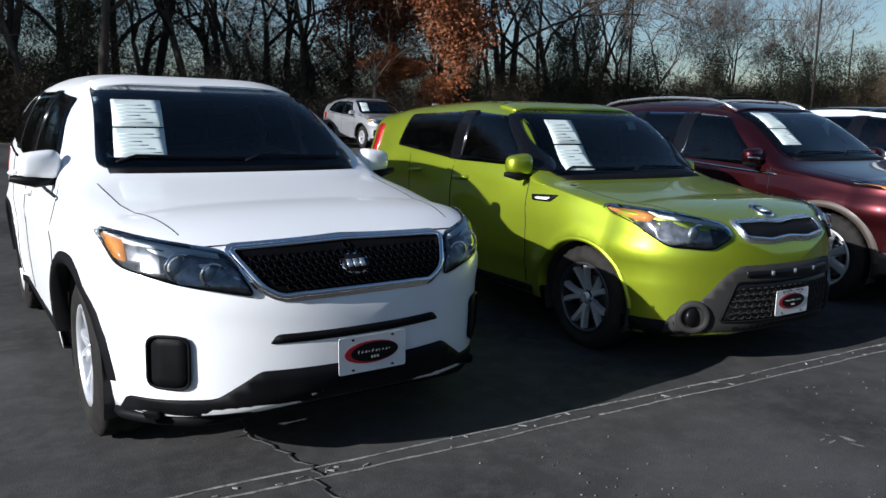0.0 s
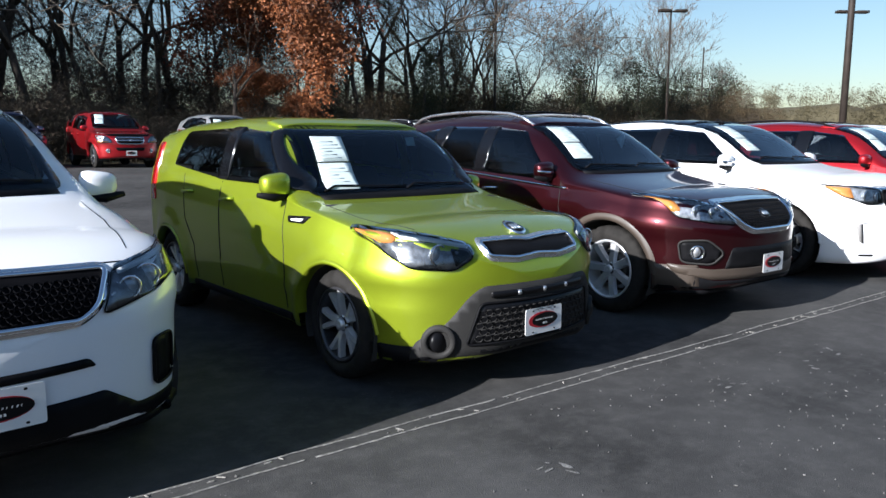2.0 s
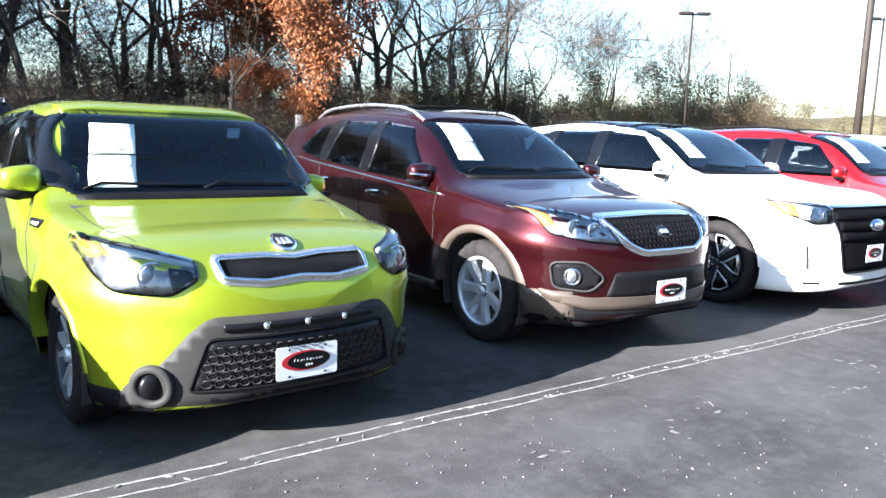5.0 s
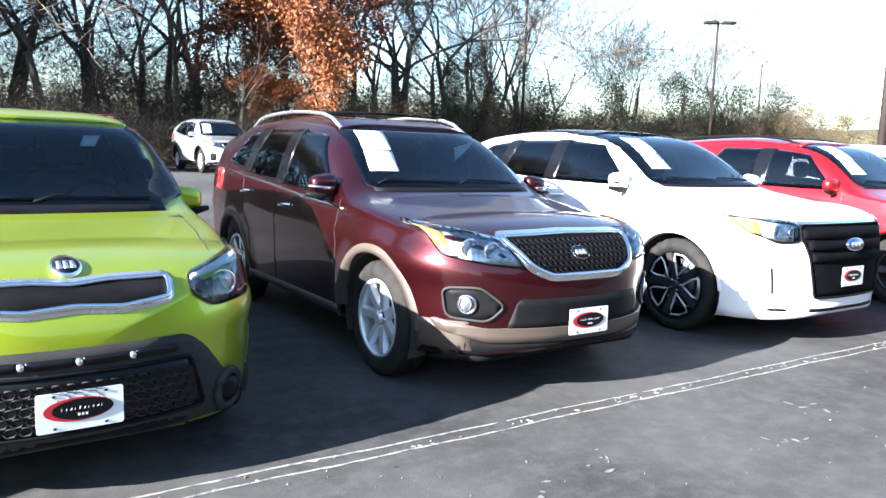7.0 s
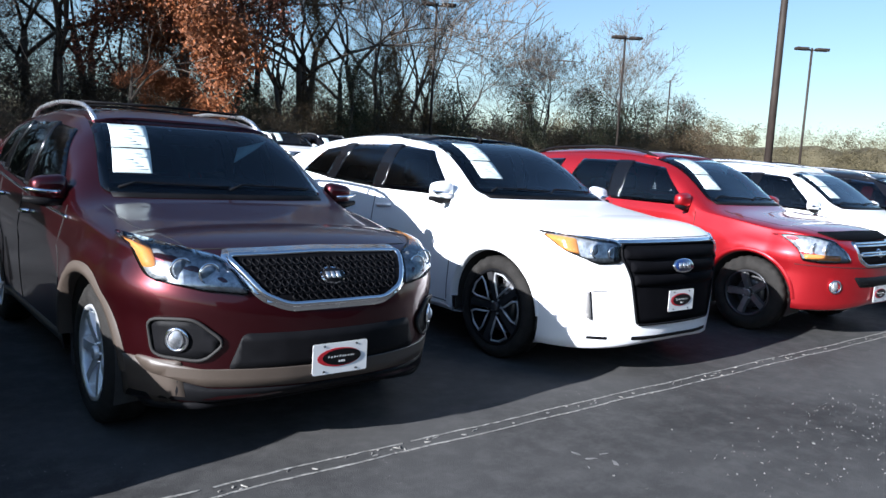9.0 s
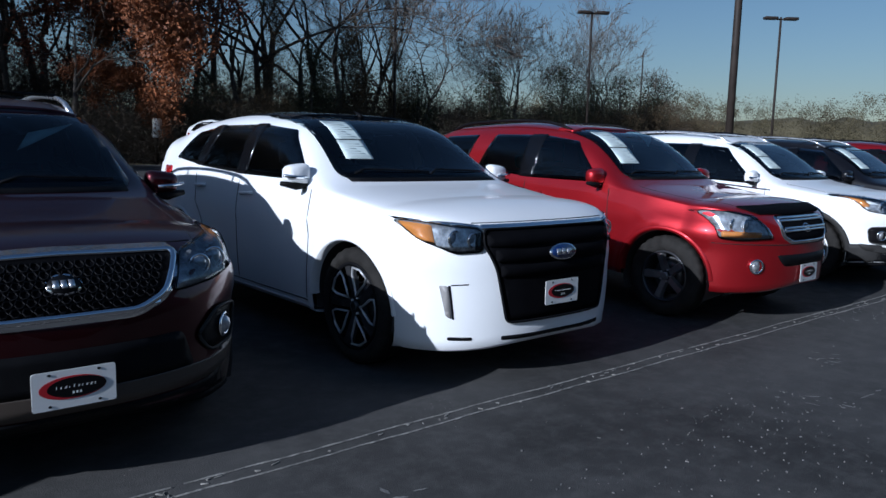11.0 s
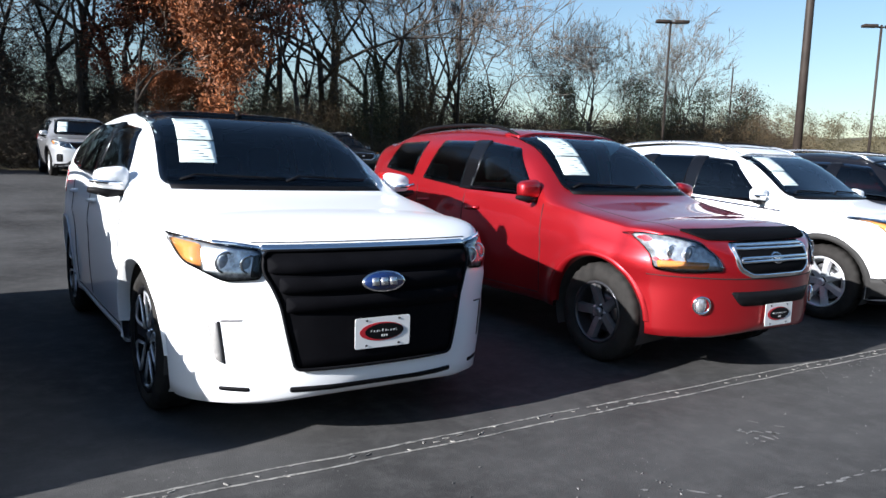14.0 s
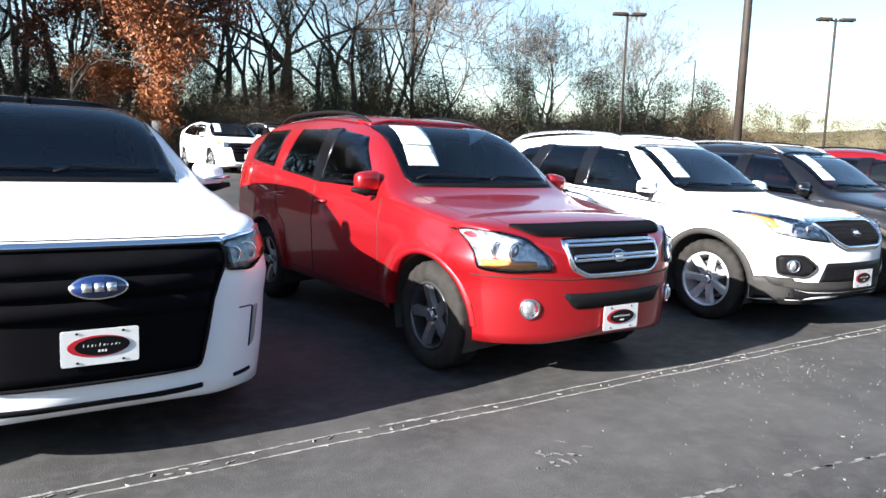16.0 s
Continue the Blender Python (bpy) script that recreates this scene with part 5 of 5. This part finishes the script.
def skeleton_tree(seed, height, spread, depth=6):
    """Limbs of a bare tree: trunk rods and twig rods, and the twig ends."""
    rng = random.Random(seed)
    trunk, twigs, tips = bmesh.new(), bmesh.new(), []

    def grow(p, d, length, r, level):
        n = 3 if level < 3 else 2
        pts, rad = [p], [r]
        for k in range(n):
            d = (d + Vector((rng.uniform(-1, 1), rng.uniform(-1, 1), rng.uniform(-0.5, 0.8))) * (0.12 if level == 0 else 0.46)).normalized()
            p = p + d * length / n
            pts.append(p)
            rad.append(r * (1 - 0.42 * (k + 1) / n))
        tube(pts, rad, 7 if level < 2 else (4 if level < 4 else 3), bm=trunk if level < 3 else twigs)
        if level >= depth:
            tips.append(p)
            return
        kids = rng.choice((3, 3, 4)) if level < 3 else rng.choice((2, 3, 3))
        for k in range(kids):
            s = d.cross(Vector((rng.uniform(-1, 1), rng.uniform(-1, 1), rng.uniform(-1, 1)))).normalized()
            a = rng.uniform(0.25, 0.85) * spread
            nd = (d * math.cos(a) + s * math.sin(a) + Vector((0, 0, 0.2))).normalized()
            q = p if k < 2 else pts[-2].lerp(pts[-1], rng.random())
            grow(q, nd, length * rng.uniform(0.58, 0.82), max(0.011, rad[-1] * rng.uniform(0.55, 0.85)), level + 1)

    grow(Vector((0, 0, -0.1)), Vector((rng.uniform(-0.08, 0.08), rng.uniform(-0.08, 0.08), 1)), height * 0.27, height * 0.0105, 0)
    return trunk, twigs, tips


def leaf_cloud(centres, each, radius, size, seed, stretch=1.0, slim=0.5):
    """Many small leaves scattered round centres, as one mesh's points and faces."""
    g = np.random.default_rng(seed)
    c = np.repeat(np.asarray(centres, float), each, axis=0)
    n = len(c)
    c = c + g.normal(0, radius, (n, 3)) * (1, 1, stretch)
    a = g.normal(0, 1, (n, 3))
    b = g.normal(0, 1, (n, 3))
    a /= np.linalg.norm(a, axis=1)[:, None]
    b -= a * (a * b).sum(1)[:, None]
    b /= np.linalg.norm(b, axis=1)[:, None]
    s = g.uniform(0.5, 1.3, (n, 1)) * size
    v = np.stack([c - a * s, c + b * s * slim, c + a * s, c - b * s * slim], 1).reshape(-1, 3)
    me = bpy.data.meshes.new("leaves")
    me.from_pydata(v.tolist(), [], np.arange(4 * n).reshape(-1, 4).tolist())
    return me


def tree(kind, seed, height, spread, leaves=0, leaf_mat=None, label="", depth=5):
    top = tagged(new("tree"), label, "tree", "trees behind the lot")
    trunk, twigs, tips = skeleton_tree(seed, height, spread, depth)
    part("trunk", trunk, BARK, top)
    tagged(part("twig_crown", twigs, TWIG, top), kind="stuff")
    if leaves:
        rng = random.Random(seed)
        me = leaf_cloud([tuple(t) for t in tips if rng.random() < 0.8], leaves, 0.3, 0.075, seed)
        me.materials.append(leaf_mat)
        new("crown", me).parent = top
    return top


def cedar(seed, height):
    top = tagged(new("tree"), "dark olive cedar among the bare trees", "tree", "trees behind the lot")
    rng = random.Random(seed)
    part("trunk", tube([(0, 0, -0.1), (0.05, 0, height * 0.5), (0, 0.05, height * 0.95)], [0.13, 0.08, 0.02], 7), BARK, top)
    cs = []
    for k in range(150):
        t = rng.random() ** 0.8
        r = (1 - t * 0.8) ** 0.6 * height * 0.34 * rng.uniform(0.2, 1.15)
        a = rng.uniform(0, 6.28)
        cs.append((r * math.cos(a), r * math.sin(a), 0.3 + t * height * 0.95))
    me = leaf_cloud(cs, 60, 0.25, 0.042, seed)
    me.materials.append(CEDAR)
    new("crown", me).parent = top
    return top


def stand(kinds, spots, rng):
    """Sets trees at spots: the first of each kind itself, then copies."""
    used = set()
    for k, x, y, s in spots:
        m = Matrix.Translation((x, y, ground_z(y) - 0.05)) @ Matrix.Rotation(rng.uniform(0, 6.28), 4, "Z") @ Matrix.Scale(s, 4)
        if k in used:
            copy_thing(kinds[k], m)
        else:
            kinds[k].matrix_basis = m
            used.add(k)


rng = random.Random(11)
BARE = [tree("bare", s, h, w, lv, None, "bare grey-brown winter tree behind the lot", d) for s, h, w, lv, d in ((1, 14, 1.1, 0, 6), (2, 14, 1.0, 0, 6), (5, 13, 1.25, 0, 6), (8, 14, 0.95, 0, 6), (9, 12, 1.25, 0, 6))]
OAK = [tree("oak", s, 11.0, 1.15, 170, mat, lab, 5) for s, mat, lab in ((21, BROWN_LEAF, "oak with rust-orange winter leaves"), (24, DARK_LEAF, "oak with dark red-brown winter leaves"))]
CEDARS = [cedar(31, 5.0), cedar(32, 4.2)]
SKYLINE = [(27.5, 12.8), (30.5, 11.4), (33.0, 9.2), (35.0, 8.0), (36.5, 7.6), (37.8, 8.6), (39.6, 9.6), (41.5, 9.3), (42.6, 8.0), (43.9, 7.2), (45.7, 8.8), (47.2, 10.0), (50.0, 10.1), (51.8, 8.6), (53.6, 7.0), (57.8, 6.0), (62.0, 5.0)]
TALL = [max(v.co.z for ob in top.children for v in ob.data.vertices) for top in BARE]


def crown_height(x, y):
    """How high the woods stand: tall over the back row, lower in steps towards the open side."""
    far = (y + 0.2) / 33.2
    return 1.4 + (curve_at(SKYLINE, 6.5 + (x - 6.5) / far) - 1.4) * far


spots = []
x = -24.0
while x < 32:
    for row in ((31.2, 33.5, 36.5, 40.0, 45.0) if x < 20 else (31.8, 34.0, 37.0)):
        k, px, py = rng.randrange(5), x + rng.uniform(-1.3, 1.3), row + rng.uniform(-1.2, 1.2)
        if 5.0 < px < 18.5 and py < 35.0:
            continue
        spots.append((k, px, py, crown_height(px, py) * rng.uniform(0.8, 1.1) / TALL[k]))
    x += 2.5
for k, px, py, part_of in ((3, 36.6, 31.5, 0.9), (2, 39.6, 32.5, 1.0), (0, 41.6, 34.5, 0.88), (3, 44.2, 33.0, 0.9), (0, 48.6, 33.0, 0.98), (2, 50.6, 35.0, 0.85), (3, 53.8, 34.0, 0.85), (2, 58.0, 34.5, 0.8),
                           (3, 38.2, 36.5, 0.75), (0, 46.4, 36.0, 0.75), (2, 61.0, 35.0, 0.8), (2, 40.4, 33.6, 0.92), (3, 49.4, 33.8, 0.9), (2, 30.2, 30.6, 0.95)):
    spots.append((k, px, py, part_of * crown_height(px, py) / TALL[k]))
stand(BARE, spots, rng)
stand(OAK, [(0, 13.4, 29.4, 1.1), (1, 17.6, 31.4, 1.15), (0, 15.0, 29.6, 0.45)], random.Random(2))
stand(CEDARS, [(k % 2, px + rng.uniform(-1, 1), py, s) for k, (px, py, s) in enumerate(((24, 30.0, 1.0), (31, 30.5, 1.1), (35, 31, 1.0), (41, 31, 1.2), (44, 32, 0.9), (47, 32, 1.15), (51, 33, 1.2), (55, 33.5, 1.35), (58, 35, 1.0), (3, 32, 1.1), (-4, 32, 1.2), (20, 32, 0.8), (28, 33, 1.2), (38, 33, 0.9)))], rng)


def thicket(name, mat, n, y0, y1, top, seed, label, size, x0=-28, x1=62, slim=0.1):
    """Tangled undergrowth along the woods' edge, as one mass."""
    g = random.Random(seed)
    cs = []
    for k in range(n):
        x = g.uniform(x0, x1)
        h = top * (0.55 + 0.45 * noise.noise((x * 0.23, seed, 0)) + 0.25 * noise.noise((x * 0.9, seed, 3)))
        y = g.uniform(y0, y1)
        cs.append((x, y, ground_z(y) + max(0.1, h) * g.random() ** 0.95))
    me = leaf_cloud(cs, 28, 0.24, size, seed, 1.3, slim)
    me.materials.append(mat)
    return tagged(new(name, me), label, "undergrowth", kind="stuff")


thicket("undergrowth", BRUSH, 12000, 28.8, 33.0, 3.6, 2, "tangled brown winter undergrowth along the woods", 0.10)
thicket("undergrowth", BRUSH, 6500, 33.0, 43.0, 6.4, 4, "dense brown brush deep in the woods", 0.2)
thicket("undergrowth", TAN_BRUSH, 11000, 30.5, 38.0, 5.8, 12, "tan and olive brush under the bare trees", 0.12, 19)
thicket("undergrowth", TWIG_MASS, 7000, 37.0, 47.0, 12.5, 15, "grey mass of fine twigs deep in the woods", 0.2, -30, 22, 0.08)
thicket("undergrowth", CEDAR, 2600, 29.4, 32.5, 3.2, 7, "dark olive shrubs along the woods", 0.038, slim=0.5)


def climbing_vine(x, y, height, mat, label, seed):
    """A ragged column of dead vine and leaves round a trunk."""
    g = random.Random(seed)
    cs = []
    for k in range(170):
        t = g.random()
        w = (0.85 - 0.45 * t) * g.uniform(0.1, 1.0)
        a = g.uniform(0, 6.28)
        cs.append((x + w * math.cos(a) + 0.4 * math.sin(t * 5 + seed), y + w * math.sin(a), ground_z(y) + t * height))
    me = leaf_cloud(cs, 42, 0.2, 0.11 if mat is TAN_BRUSH else 0.045, seed, 1.8, 0.12 if mat is TAN_BRUSH else 0.5)
    me.materials.append(mat)
    return tagged(new("climbing_vine", me), label, "vine", kind="stuff")


for vx, vy, vh, vm, vl in ((21.9, 30.6, 8.6, TAN_BRUSH, "tan dead vine hanging round a trunk"), (26.4, 30.4, 6.6, TAN_BRUSH, "tan dead vine hanging round a trunk"), (23.7, 30.2, 5.4, CEDAR, "dark evergreen vine round a trunk"),
                           (29.5, 31.5, 7.4, TAN_BRUSH, "tan dead vine hanging round a trunk"), (36.4, 31.0, 5.6, CEDAR, "dark evergreen vine round a trunk")):
    climbing_vine(vx, vy, vh, vm, vl, int(vx * 10))


def far_woods():
    """Low wooded rise far off, all round."""
    bm = bmesh.new()
    rows = []
    n = 240
    for k in range(n):
        a = 2 * math.pi * k / n
        r = 170 + 12 * math.sin(a * 3)
        h = 9.0 + 2 * noise.noise((math.cos(a) * 9, math.sin(a) * 9, 1)) + 2.4 * noise.noise((math.cos(a) * 40, math.sin(a) * 40, 2))
        c, s = math.cos(a), math.sin(a)
        rows.append([bm.verts.new((c * (r + d), s * (r + d), z)) for d, z in ((0, -0.5), (1, h * 0.5), (4, h * 0.85), (9, h), (40, h * 0.8))])
    for a, b in zip(rows, rows[1:] + rows[:1]):
        for j in range(4):
            bm.faces.new((a[j], a[j + 1], b[j + 1], b[j]))
    bmesh.ops.recalc_face_normals(bm, faces=bm.faces[:])
    tagged(part("backdrop", bm, FAR_WOODS), "low wooded rise in the distance", "woods", kind="structure")
    g = random.Random(5)
    cs = []
    for k in range(640):
        a = g.uniform(-0.35, 0.75)
        r = 160 + g.uniform(-10, 8)
        high = (12.0 + 4.0 * noise.noise((a * 16, 0, 0)) + 2.0 * noise.noise((a * 60, 0, 5))) * g.uniform(0.7, 1.08)
        wide = g.uniform(1.2, 2.6)
        for j in range(13):
            t, b = g.uniform(0.05, 1.0), g.uniform(0, 6.28)
            w = wide * (1.1 - t * t) * g.uniform(0.3, 1)
            cs.append((math.cos(a) * r + w * math.cos(b), math.sin(a) * r + w * math.sin(b), high * t))
    me = leaf_cloud(cs, 30, 0.5, 0.14, 9)
    me.materials.append(FAR_LEAF)
    tagged(new("far_trees", me), "far brown woods on the rise", "woods", kind="stuff")


far_woods()


def street_lamp(x, y, height, arms=((1, 0),), mat=POLE, r=0.075, turn=0.0):
    """base, tapered pole, arm and flat lamp head."""
    top = tagged(new("street_lamp"), "tall bronze lot lamp with flat heads on a slim pole", "street lamp", "lot lamps")
    part("pole", tube([(0, 0, 0), (0, 0, height * 0.5), (0, 0, height)], [r, r * 0.9, r * 0.8], 10), mat, top)
    part("base", tube([(0, 0, -0.2), (0, 0, 0.55), (0, 0, 0.6)], [0.26, 0.26, 0.22], 16), GREY_PLASTIC, top)
    for ax, ay in arms:
        arm = part("arm", tube([(0, 0, height - 0.12), (ax * 0.35, ay * 0.35, height - 0.1)], 0.045, 8), mat, top)
        b = box((-0.36, -0.2, -0.07), (0.36, 0.2, 0.08), 0.03)
        bmesh.ops.transform(b, matrix=Matrix.Translation((ax * 0.6, ay * 0.6, height - 0.07)) @ Matrix.Rotation(math.atan2(ay, ax), 4, "Z"), verts=b.verts[:])
        part("lamp_head", b, mat, arm)
    top.matrix_basis = pose(x, y, ground_z(y), 0, 0, turn)
    return top


street_lamp(28.2, 29.9, 8.75, ((1, 0), (-0.7, 0)), turn=-35)
street_lamp(40.0, 27.4, 8.65, ((1, 0), (-0.7, 0)), turn=-35)
street_lamp(48.0, 20.5, 8.6, ((1, 0), (-1, 0)), turn=-35)
street_lamp(25.76, 10.75, 9.4, ((1, 0), (-1, 0)), POLE, 0.115, -35)


def meter_pole(x, y):
    """A thin utility pole with a pale box on it."""
    top = tagged(new("utility_pole"), "thin utility pole with a pale meter box", "pole")
    part("pole", tube([(0, 0, -0.1), (0, 0, 4.5), (0, 0, 9.0)], [0.07, 0.065, 0.055], 8), POLE, top)
    part("meter_box", box((-0.17, -0.2, 1.0), (0.17, -0.05, 1.75), 0.02), PLATE_WHITE, top)
    top.matrix_basis = pose(x, y, ground_z(y))


meter_pole(16.4, 29.6)
meter_pole(60.0, 38.0)
